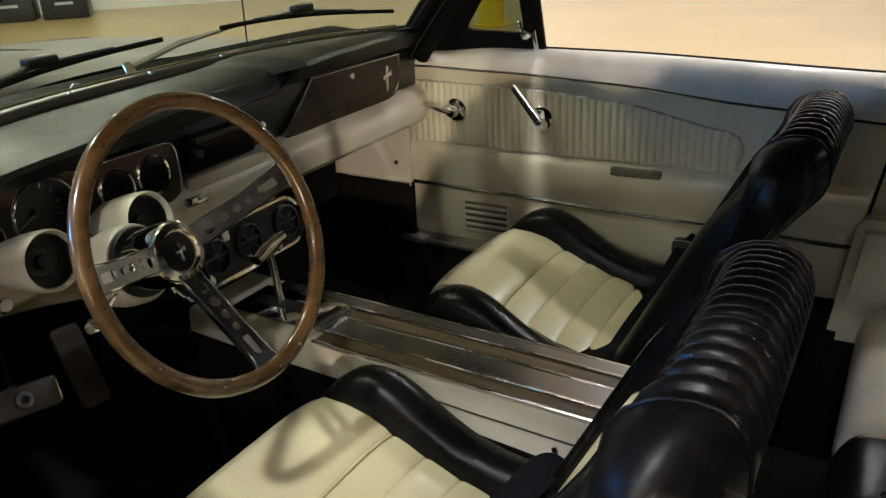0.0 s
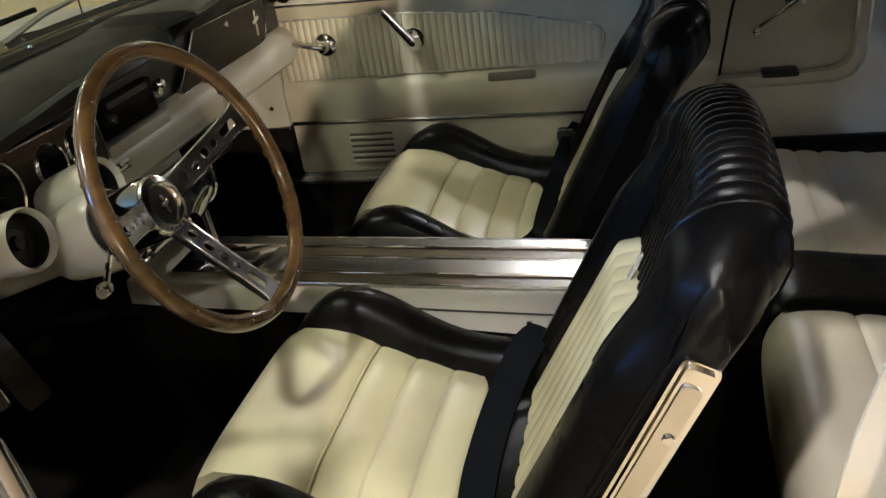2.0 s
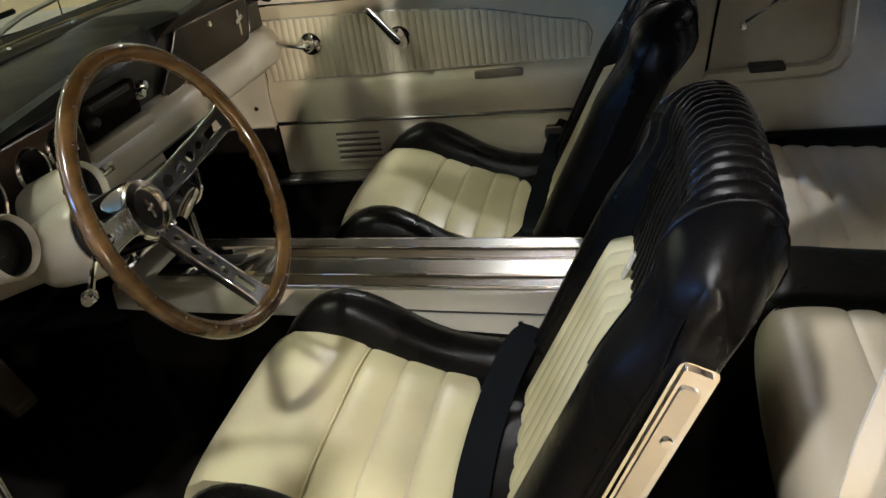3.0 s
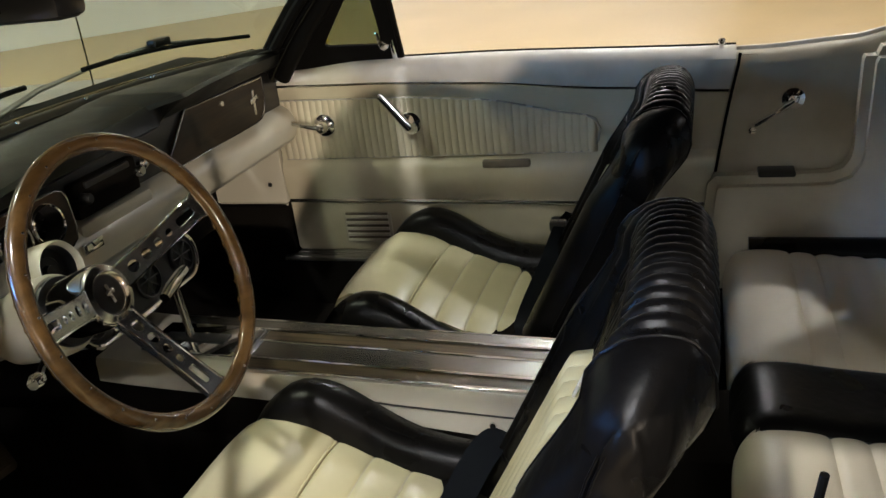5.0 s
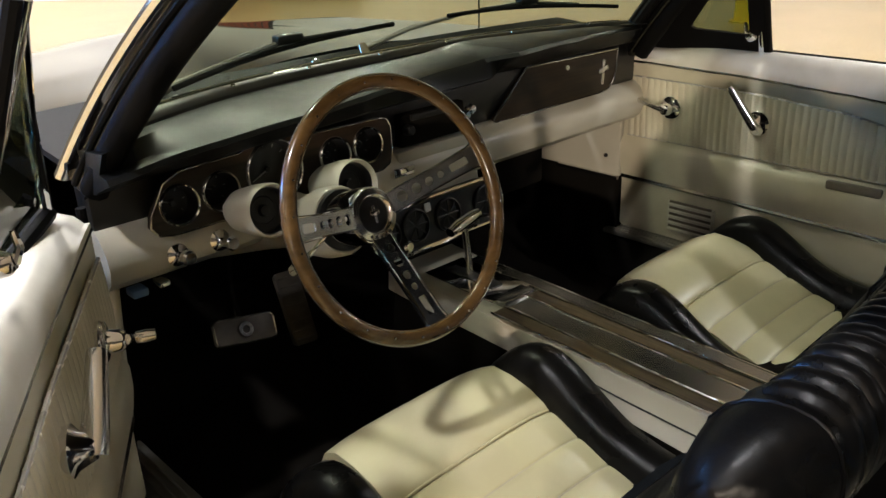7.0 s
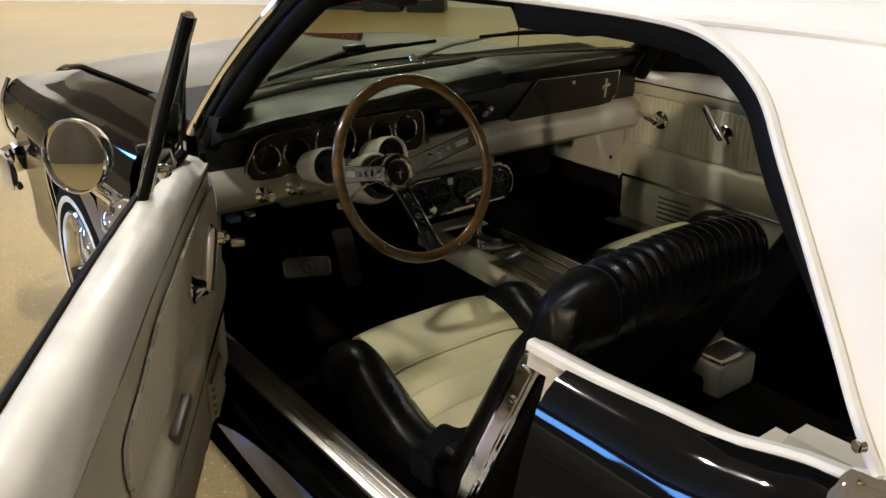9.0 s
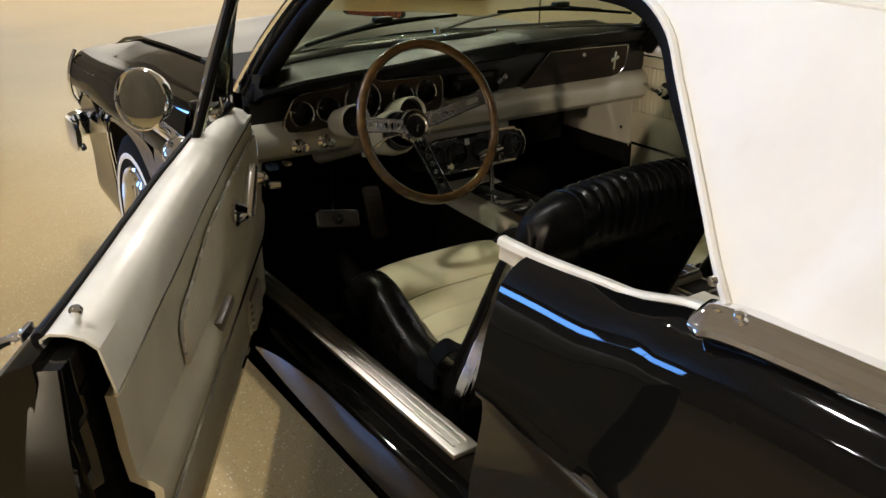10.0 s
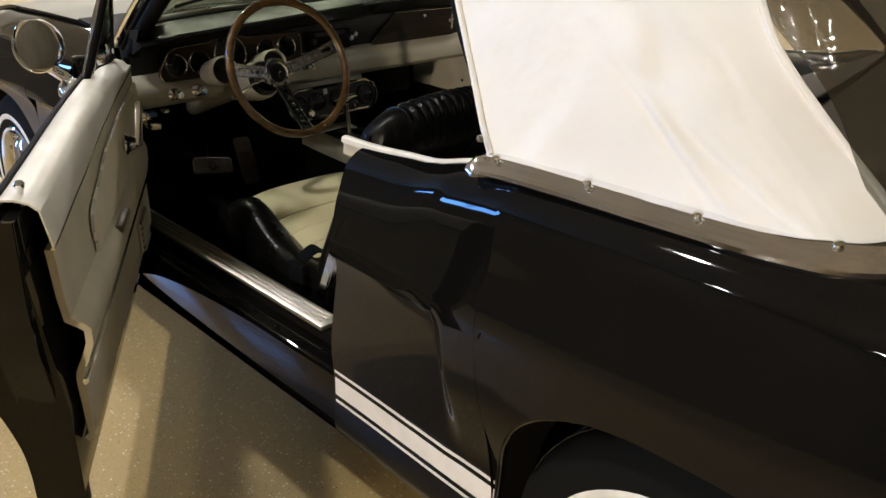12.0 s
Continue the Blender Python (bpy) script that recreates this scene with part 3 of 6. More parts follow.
cowl = part("cowl", sheet([[Vector((x, screen_base(x) + (0.862 - screen_base(x)) * f, 0.898 + 0.022 * f + 0.012 * (1 - (x / 0.7) ** 2))) for x in lin(-0.70, 0.70, 40)] for f in (0, 0.3, 0.6, 1.0)], -0.01), cowl_black, car, "black cowl with a slotted air intake")
for i in range(34):
    x = -0.56 + i * 0.034
    part("intake_slot", box((x, screen_base(x) + (0.862 - screen_base(x)) * 0.55, 0.918 + 0.012 * (1 - (x / 0.7) ** 2)), (0.012, 0.045, 0.006), 0.002), black_plastic, cowl)
part("front_panel", box((0, 2.13, 0.62), (1.40, 0.10, 0.32), 0.03), black_paint, car)
part("tail_panel", box((0, -2.28, 0.62), (1.44, 0.06, 0.44), 0.02), black_paint, car)
part("boot_lid", sheet([[Vector((x, y, at_key([(-2.3, 0.86), (-1.78, 0.915)], y) + 0.02 * (1 - (x / 0.7) ** 2))) for x in lin(-0.735, 0.735, 20)] for y in lin(-2.3, -1.6, 12)], -0.012), black_paint, car)
part("underbody", box((0, -0.15, 0.215), (1.34, 3.2, 0.03), 0.01), carpet, car)
# unseen solid boxes, added to stop light leaking through the body
part("boot_floor", box((0, -1.68, 0.55), (1.10, 1.06, 0.60), 0.02), carpet, car)
part("engine_bay", box((0, 1.60, 0.52), (1.10, 1.00, 0.62), 0.02), carpet, car)
# bumper with its wrapped end
bp = cr([(-0.70, 2.27, 0.49), (-0.78, 2.235, 0.49), (-0.825, 2.16, 0.49), (-0.835, 2.06, 0.492), (-0.832, 1.97, 0.495)], 24)
prof = [(0.0, -0.055), (0.016, -0.045), (0.022, -0.02), (0.024, 0.0), (0.022, 0.02), (0.016, 0.045), (0.0, 0.055), (-0.004, 0.04), (-0.004, -0.04)]
for side in (-1, 1):
    rings = []
    for i, p in enumerate(bp):
        d = (bp[min(i + 1, 24)] - bp[max(i - 1, 0)]).normalized()
        out = Vector((d.y, -d.x, 0)) * -1
        k = 0.55 if i == 24 else (0.85 if i == 23 else 1.0)
        rings.append([Vector((side * -(p + out * a * k).x, (p + out * a * k).y, p.z + b * k)) for a, b in prof])
    part("bumper_end", loft(rings), chrome, car, "chrome bumper end wrapped round the fender")
part("bumper", loft([[Vector((x, 2.27 + a, 0.49 + b)) for a, b in prof] for x in lin(-0.70, 0.70, 12)]), chrome, car, "chrome front bumper")
for side in (-1, 1):
    part("bumper_bolt", lathe([(0.0, -0.01), (0.014, -0.01), (0.016, 0.0), (0.012, 0.012), (0.0, 0.014)], (side * 0.815, 1.99, 0.455), (side * 1.0, -0.4, -0.2), 14), chrome, car)
    # headlamp rim and fender nose edge
    part("headlamp_rim", lathe([(0.055, -0.03), (0.085, -0.03), (0.095, 0.0), (0.088, 0.02), (0.075, 0.02), (0.07, 0.0)], (side * 0.62, 2.17, 0.66), (0, 1, 0)), chrome, car)
    part("fender_edge", tube(cr([(side * 0.745, 2.185, 0.79), (side * 0.775, 2.19, 0.72), (side * 0.78, 2.19, 0.62), (side * 0.74, 2.18, 0.56)], 12), 0.008), chrome, car, "bright edge of the fender nose")

# ---- windscreen, pillars and canvas top ----
def screen_point(x, f):
    """A point of the windscreen, f from its foot (0) to the header (1)."""
    k = x / 0.66
    foot = Vector((k * 0.672, screen_base(k * 0.67), 0.925))
    head = Vector((k * 0.560, 0.385 - 0.095 * abs(k) ** 2.4, 1.185 + 0.028 * (1 - k * k)))
    return foot.lerp(head, f) + Vector((0, 0.02, 0.012)) * 4 * f * (1 - f) * 0.6


windscreen = part("windscreen", sheet([[screen_point(x, f) for x in lin(-0.655, 0.655, 32)] for f in lin(0, 1, 10)], 0.0), glass, car, "clear curved windscreen")
part("windscreen_seal", tube([screen_point(x, 0.012) + Vector((0, 0.006, 0)) for x in lin(-0.655, 0.655, 40)], 0.011, 8), seal, car)
part("windscreen_moulding", tube([screen_point(x, 0.05) + Vector((0, 0.014, 0.002)) for x in lin(-0.64, 0.64, 40)], 0.0045, 8), chrome, car, "thin bright moulding along the windscreen's foot")
for side in (-1, 1):
    foot, head = Vector((side * 0.676, 0.616, 0.880)), Vector((side * 0.574, 0.272, 1.204))
    bow = Vector((side * 0.006, 0.015, 0.008))
    line = [foot.lerp(head, f) + bow * 4 * f * (1 - f) for f in lin(0, 1, 14)]
    rings = []
    for i, p in enumerate(line):
        d = (line[min(i + 1, 14)] - line[max(i - 1, 0)]).normalized()
        o = Vector((side, 0, 0))
        o = (o - d * o.dot(d)).normalized()
        f = d.cross(o).normalized()
        f = f if f.y > 0 else -f
        rings.append([p + o * a + f * b for a, b in ((0.012, -0.028), (0.018, -0.015), (0.018, 0.012), (0.008, 0.026), (-0.02, 0.030), (-0.028, 0.018), (-0.026, -0.022), (-0.008, -0.032))])
    pillar = part("windscreen_pillar", loft(rings), black_paint, car, "black windscreen pillar")
    part("pillar_moulding", tube([p + Vector((side * 0.017, 0.016, 0.004)) for p in line], 0.016, 10, flat=0.7), chrome, pillar, "bright chrome pillar moulding")
    part("pillar_moulding", tube([p + Vector((side * 0.014, -0.014, -0.004)) for p in line[:14]], 0.008, 8, flat=0.7), seal, pillar)
    part("pillar_seal", tube([p + Vector((side * -0.002, -0.036, -0.012)) for p in line], 0.021, 10), seal, pillar, "black rubber pillar seal")
    part("pillar_garnish", tube([p + Vector((side * -0.034, 0.0, 0.0)) for p in line], 0.012, 8), seal, pillar)
    # vent window: upright rear post, sloping front frame, foot, pane and latch
    post0, post1 = Vector((side * 0.742, 0.300, 0.868)), Vector((side * 0.634, 0.295, 1.168))
    fr0, fr1 = Vector((side * 0.722, 0.585, 0.885)), Vector((side * 0.640, 0.322, 1.160))
    vent = part("vent_window_frame", tube([post0, post0.lerp(post1, 0.5) + Vector((side * 0.006, 0, 0)), post1], 0.0125, 10), chrome, car, "chrome vent window frame")
    part("front_frame", tube([fr0, fr0.lerp(fr1, 0.5) + Vector((side * 0.008, 0.015, 0.01)), fr1, post1], 0.007, 8), chrome, vent)
    part("foot_frame", tube([post0 + Vector((0, 0, 0.016)), fr0], 0.011, 8), seal, vent)
    part("post_seal", tube([post0 + Vector((0, -0.014, 0)), post1 + Vector((0, -0.014, 0))], 0.008, 8), seal, vent)
    vp = part("pane", loft([[post0.lerp(post1, f) + Vector((o, 0.01, 0.02)) for f in (0.03, 0.95)] + [fr1 + Vector((o, -0.02, -0.01)), fr0 + Vector((o, -0.01, 0.02))] for o in (-0.0015, 0.0015)]), glass, vent, "clear vent window pane")
    vp.visible_shadow = False
    vy = (fr0 - post0).normalized()
    vz = (post1 - post0).normalized()
    vm = Matrix.Translation(post0 + Vector((-side * 0.010, 0, 0))) @ Matrix((vy, (vz - vy * vz.dot(vy)).normalized(), vy.cross(vz).normalized())).transposed().to_4x4()
    inv = vm.inverted()
    flat2 = lambda p: ((inv @ p).x, (inv @ p).y)
    corners = [Vector((*flat2(p), 0)) for p in (post0 - vy * 0.012, fr0, fr1, post1 - vy * 0.012)]
    mid = sum(corners, Vector()) / 4
    inner = [corners[0] + Vector((0.040, 0.062, 0)), corners[1] + Vector((-0.110, 0.058, 0)), corners[2] + Vector((0.004, -0.055, 0)), corners[3] + Vector((0.036, -0.045, 0))]
    inner = [p for i in range(4) for p in (inner[i].lerp(inner[i - 1], 0.10), inner[i] * 0.94 + sum(inner, Vector()) * 0.015, inner[i].lerp(inner[(i + 1) % 4], 0.10))]
    if side > 0:
        part("vent_seal_frame", plate([(p.x, p.y) for p in corners], vm, 0.008, [[(p.x, p.y) for p in inner]]), seal, vent, "black rubber vent window frame")
    lz = Vector((side * 0.705, 0.318, 0.925))
    latch = part("vent_latch", lathe([(0.0, -0.008), (0.013, -0.008), (0.013, 0.004), (0.008, 0.012), (0.0, 0.014)], lz, (-side, 0, 0.2), 14), chrome, vent, "chrome vent window latch")
    joined_latch = part("latch_lever", tube([lz + Vector((-side * 0.012, 0, 0)), lz + Vector((-side * 0.018, 0.003, 0.014)), lz + Vector((-side * 0.014, 0.009, 0.030))], [0.005, 0.0045, 0.0035], 8), chrome, vent)

# header bar with its latches
head_row = lambda o, dz: [Vector((x, 0.385 - 0.095 * abs(x / 0.64) ** 2.4 + o, 1.185 + 0.028 * (1 - (x / 0.66) ** 2) + dz)) for x in lin(-0.575, 0.575, 24)]
part("windscreen_header", loft([[a, b, c, d] for a, b, c, d in zip(head_row(0.03, -0.012), head_row(0.035, 0.02), head_row(-0.06, 0.022), head_row(-0.055, -0.035))]), seal, car, "black padded windscreen header")
part("header_moulding", tube(head_row(0.04, -0.004), 0.008, 8), chrome, car)
for side in (-1, 1):
    part("header_latch", box((side * 0.42, 0.27, 1.168), (0.05, 0.10, 0.03), 0.01), black_plastic, car, "black top latch under the header")

EDGE = [(0.586, 0.292, 1.207), (0.600, 0.10, 1.210), (0.610, -0.12, 1.211), (0.612, -0.32, 1.211), (0.617, -0.486, 1.207), (0.625, -0.571, 1.195), (0.646, -0.641, 1.160), (0.674, -0.690, 1.108), (0.702, -0.740, 1.051), (0.730, -0.789, 0.994), (0.748, -0.822, 0.953), (0.762, -0.851, 0.922)]
edge = cr(EDGE, 60)
front_edge = [p for p in edge if p.y > -0.482]
sail_edge = [p for p in edge if p.y <= -0.482]


def crown(y):
    return at_key([(0.32, 1.242), (-0.1, 1.285), (-0.6, 1.30), (-1.1, 1.262)], y)


def roof_row(p):
    out = []
    for i in range(33):
        k = -1 + i / 16
        h = crown(p.y) - p.z
        out.append(Vector((p.x * math.sin(k * math.pi / 2), p.y, p.z + h * (math.cos(k * math.pi / 2) ** 1.0))))
    return out


# creases of the side cloth, each a line of (along, down) with its width and its rise
FOLDS = [
    ([(0.44, 0.46), (0.46, 0.55), (0.465, 0.70), (0.48, 0.96)], 0.016, -0.0045),
    ([(0.50, 0.52), (0.50, 0.62), (0.515, 0.78), (0.53, 0.96)], 0.022, 0.0060),
    ([(0.53, 0.56), (0.55, 0.68), (0.60, 0.80), (0.66, 0.92)], 0.024, -0.0040),
    ([(0.60, 0.60), (0.64, 0.72), (0.72, 0.90)], 0.035, 0.0050),
    ([(0.685, 0.26), (0.61, 0.37), (0.565, 0.45), (0.50, 0.495), (0.475, 0.47)], 0.020, -0.0040),
    ([(0.52, 0.50), (0.59, 0.45), (0.69, 0.37)], 0.018, -0.0030),
    ([(0.62, 0.28), (0.55, 0.38), (0.52, 0.44)], 0.030, 0.0060),
    ([(0.44, 0.37), (0.35, 0.47), (0.28, 0.60), (0.17, 0.79), (0.09, 0.97)], 0.030, -0.0045),
    ([(0.40, 0.44), (0.33, 0.58), (0.24, 0.78), (0.16, 0.95)], 0.045, 0.0050),
    ([(0.75, 0.26), (0.80, 0.32), (0.79, 0.40), (0.76, 0.50)], 0.020, -0.0025),
]


def crease(s, t, line, w):
    """Height of a soft crease at (s, t), fading towards both ends of its line."""
    best, along = 9.0, 0.0
    k = len(line) - 1
    for i in range(k):
        (a, b), (c, d) = line[i], line[i + 1]
        q = min(1.0, max(0.0, ((s - a) * (c - a) + (t - b) * (d - b)) / ((c - a) ** 2 + (d - b) ** 2)))
        r = math.hypot(s - a - q * (c - a), t - b - q * (d - b))
        if r < best:
            best, along = r, (i + q) / k
    return math.exp(-((best / w) ** 2)) * math.sin(math.pi * (0.08 + 0.84 * along)) ** 0.6


n_top = 18
top_line = [front_edge[-1].lerp(Vector((0.615, -1.150, 1.178)), f) + Vector((0.012, 0, 0.012)) * 4 * f * (1 - f) for f in lin(0, 1, n_top)]
roof_rows = [roof_row(p) for p in front_edge] + [roof_row(p) for p in top_line[1:]]
canvas_top = part("canvas_top", sheet(roof_rows, -0.004), canvas, car, "raised white canvas convertible top", 50)
for side in (-1, 1):
    # sail panel: top line, front edge, rear edge along the window, foot along the studs
    rear_edge = cr([(0.615, -1.150, 1.178), (0.638, -1.205, 1.105), (0.643, -1.300, 1.013), (0.650, -1.365, 0.958), (0.668, -1.395, 0.924)], 40)
    foot = cr([(0.762, -0.851, 0.922), (0.755, -0.975, 0.923), (0.749, -1.157, 0.922), (0.745, -1.290, 0.921), (0.728, -1.355, 0.921), (0.668, -1.395, 0.924)], n_top)
    nt = len(sail_edge) - 1
    rows = []
    for i in range(nt + 1):
        t = i / nt
        f_pt, g_pt = sail_edge[i], rear_edge[round(t * 40)]
        row = []
        for j in range(n_top * 6 + 1):
            s = j / (n_top * 6)
            sj = s * n_top
            a = min(int(sj), n_top - 1)
            tl, ft = top_line[a].lerp(top_line[a + 1], sj - a), foot[a].lerp(foot[a + 1], sj - a)
            corner = (1 - s) * (1 - t) * top_line[0] + s * (1 - t) * top_line[-1] + (1 - s) * t * foot[0] + s * t * foot[-1]
            p = (1 - s) * f_pt + s * g_pt + (1 - t) * tl + t * ft - corner
            fold = sum(d * crease(s, t, line, w) for line, w, d in FOLDS)
            p = p + Vector((fold + 0.018 * math.sin(math.pi * s) * math.sin(math.pi * t), 0, 0))
            row.append(Vector((side * p.x, p.y, p.z)))
        rows.append(row)
    sail = part("canvas_side", sheet(rows, 0.004 * side), canvas, car, "white canvas side panel with soft folds", 60)
    # small chrome hook on the cloth
    hk = part("top_hook", tube([(side * 0.668, -0.975, 1.158), (side * 0.672, -0.980, 1.164), (side * 0.668, -0.990, 1.182), (side * 0.660, -1.000, 1.200)], [0.004, 0.009, 0.010, 0.006], 12), chrome, sail, "small chrome hook on the canvas")
    part("roof_seam", tube([Vector((side * p.x, p.y, p.z)) for p in top_line], 0.0048, 8), canvas, sail, "stitched white seam")
    hem = [Vector((side * (p.x + 0.002), p.y, p.z)) for p in edge]
    part("hem", tube(hem, 0.0055, 8), canvas, sail, "stitched white hem")
    part("hem", tube([Vector((side * (p.x + 0.001), p.y, p.z)) for p in rear_edge], 0.005, 8), canvas, sail, "stitched white hem")
    # black rail and rubber under the hem
    rail = []
    for i, p in enumerate(edge):
        d = (edge[min(i + 1, 60)] - edge[max(i - 1, 0)]).normalized()
        dn = Vector((-1, 0, 0)).cross(d).normalized()
        dn = dn if dn.z < 0 or dn.y > 0 else -dn
        q = Vector((p.x - 0.008, p.y, p.z))
        w = 0.036 if p.y > -0.4 else 0.031 if p.y > -0.7 else 0.031 - 0.023 * min(1, (-0.7 - p.y) / 0.12)
        rail.append([Vector((side * (q + Vector((a, 0, 0)) + dn * b).x, (q + dn * b).y, (q + dn * b).z)) for a, b in ((0.006, 0.0), (0.008, 0.5 * w), (0.0, w), (-0.03, w), (-0.04, 0.4 * w), (-0.03, 0.0))])
    part("top_rail", loft(rail), seal, car, "black rubber-lined side rail of the top")
# inner lining, so that the cabin is closed overhead
part("top_lining", sheet([[q + Vector((0, 0, -0.02)) for q in r[1:-1]] for r in roof_rows], 0.002), seal, car, "dark lining of the top")
# clear rear window
rear_rows = []
for f in lin(0, 1, 20):
    row = []
    for k in lin(-1, 1, 30):
        a = Vector((0.615 * math.sin(k * math.pi / 2), -1.15 - 0.06 * math.cos(k * math.pi / 2), 1.178 + 0.085 * math.cos(k * math.pi / 2)))
        b = Vector((0.668 * math.sin(k * math.pi / 2), -1.395 - 0.20 * math.cos(k * math.pi / 2), 0.925))
        w = 0.012 * math.sin(9 * f + 5 * k) * math.sin(math.pi * f) * (1 - abs(k)) + 0.006 * math.sin(21 * k + 8 * f)
        row.append(a.lerp(b, f) + Vector((0, -w, w)))
    rear_rows.append(row)
rear_window = part("rear_window", sheet(rear_rows, 0.001), clear_vinyl, car, "wavy clear vinyl rear window", 60)
rear_window.visible_shadow = False

# chrome tray moulding with its studs round the foot of the top
tray = [Vector(p) for p in ((0.797, -0.832, 0.905), (0.783, -0.88, 0.910), (0.776, -1.02, 0.911), (0.772, -1.17, 0.910), (0.766, -1.29, 0.910), (0.742, -1.375, 0.911), (0.67, -1.425, 0.914), (0.45, -1.52, 0.922), (0.22, -1.60, 0.928), (0.0, -1.62, 0.930))]
trayc = cr(tray, 64)
for side in (-1, 1):
    rings = []
    for i, p in enumerate(trayc):
        d = (trayc[min(i + 1, 64)] - trayc[max(i - 1, 0)]).normalized()
        o = Vector((-d.y, d.x, 0)).normalized()
        o = o if (o.x > 0 or p.x < 0.1) else -o
        o = -o if o.y > 0.3 else o
        w = min(1.0, 0.25 + i / 4)
        rings.append([Vector((side * (p + o * a * w).x, (p + o * a * w).y, p.z + b * w)) for a, b in ((0.014, -0.011), (0.0165, -0.007), (0.0145, -0.002), (0.009, 0.001), (0.003, 0.0035), (-0.002, 0.008), (-0.014, 0.0135), (-0.026, 0.016), (-0.03, -0.012))])
    tm = part("tray_moulding", loft(rings), chrome, car, "bright chrome moulding along the foot of the top")
    for sp in ((0.775, -0.876, 0.917), (0.768, -1.035, 0.918), (0.763, -1.196, 0.917), (0.734, -1.352, 0.918), (0.58, -1.465, 0.924)):
        part("stud", lathe([(0.0, 0), (0.0065, 0), (0.0065, 0.002), (0.004, 0.004), (0.004, 0.007), (0.0065, 0.009), (0.006, 0.012), (0.0, 0.0135)], (side * sp[0], sp[1], sp[2]), (side * 0.3, 0, 1), 12), worn_chrome, tm)
    part("hem_screw", lathe([(0, 0), (0.006, 0), (0.005, 0.005), (0, 0.006)], (side * 0.772, -0.838, 0.945), (side, 0.3, 0.1), 10), chrome, car)
# deck between the tray and the cabin
part("rear_deck", sheet([[Vector((k * p.x, p.y, 0.902)) for k in lin(-1, 1, 8)] for p in trayc[4:]], -0.004), black_paint, car)

# black finisher along the inside of the windscreen's foot, with its screws
fin = part("windscreen_finisher", sheet([[Vector((x * k, screen_base(x) - a, 0.934 + b)) for x in lin(-0.665, 0.665, 40)] for a, b, k in ((-0.004, -0.006, 1), (0.006, 0.008, 1), (0.022, 0.012, 0.995), (0.040, 0.010, 0.99), (0.050, 0.002, 0.985), (0.052, -0.01, 0.985))], -0.002), black_plastic, car, "black finisher strip along the windscreen")
for x in (-0.55, -0.36, -0.18, 0.0, 0.18, 0.36, 0.55):
    part("finisher_screw", lathe([(0.0, 0), (0.005, 0), (0.004, 0.003), (0, 0.0035)], (x, screen_base(x) - 0.036, 0.945), (0, -0.2, 1), 10), worn_chrome, fin)

# wipers
for x0, x1, f0, f1, px in ((-0.46, 0.03, 0.06, 0.20, -0.54), (0.18, 0.63, 0.20, 0.14, 0.02)):
    at_blade = lambda q: screen_point(x0 + (x1 - x0) * q, f0 + (f1 - f0) * q) + Vector((0, 0.026, 0.014))
    pivot = Vector((px, screen_base(px) + 0.045, 0.925 if px < -0.3 else 0.945))
    mid = at_blade(0.52) + Vector((0, 0.012, 0.020))
    wiper = part("wiper_arm", tube([pivot, pivot.lerp(mid, 0.3) + Vector((0, 0.016, 0.010)), pivot.lerp(mid, 0.65) + Vector((0, 0.010, 0.008)), mid], [0.006, 0.0055, 0.0032, 0.0026], 8), wiper_metal, car, "dull metal wiper arm")
    part("wiper_blade", tube([at_blade(q) + Vector((0, 0.004, 0.007)) * math.sin(math.pi * q) for q in lin(0, 1, 10)], 0.0050, 6), seal, wiper, "black rubber wiper blade")
    part("blade_bridge", tube([at_blade(0.22) + Vector((0, 0.004, 0.008)), mid + Vector((0, 0, -0.004)), at_blade(0.80) + Vector((0, 0.004, 0.008))], 0.0036, 6), black_plastic, wiper)
    part("blade_holder", box(mid, (0.058, 0.026, 0.018), 0.005), black_plastic, wiper)
    part("pivot_cap", lathe([(0, -0.02), (0.012, -0.02), (0.011, 0.006), (0.007, 0.012), (0, 0.013)], pivot, (0, 0.4, 1), 14), chrome, wiper)
part("aerial", tube([(0.70, 1.15, 0.87), (0.70, 1.145, 1.25)], 0.0025, 6), chrome, car, "thin chrome aerial")
part("washer_jet", lathe([(0, 0), (0.012, 0), (0.009, 0.01), (0, 0.014)], (-0.10, 0.835, 0.928), n=12), chrome, car)

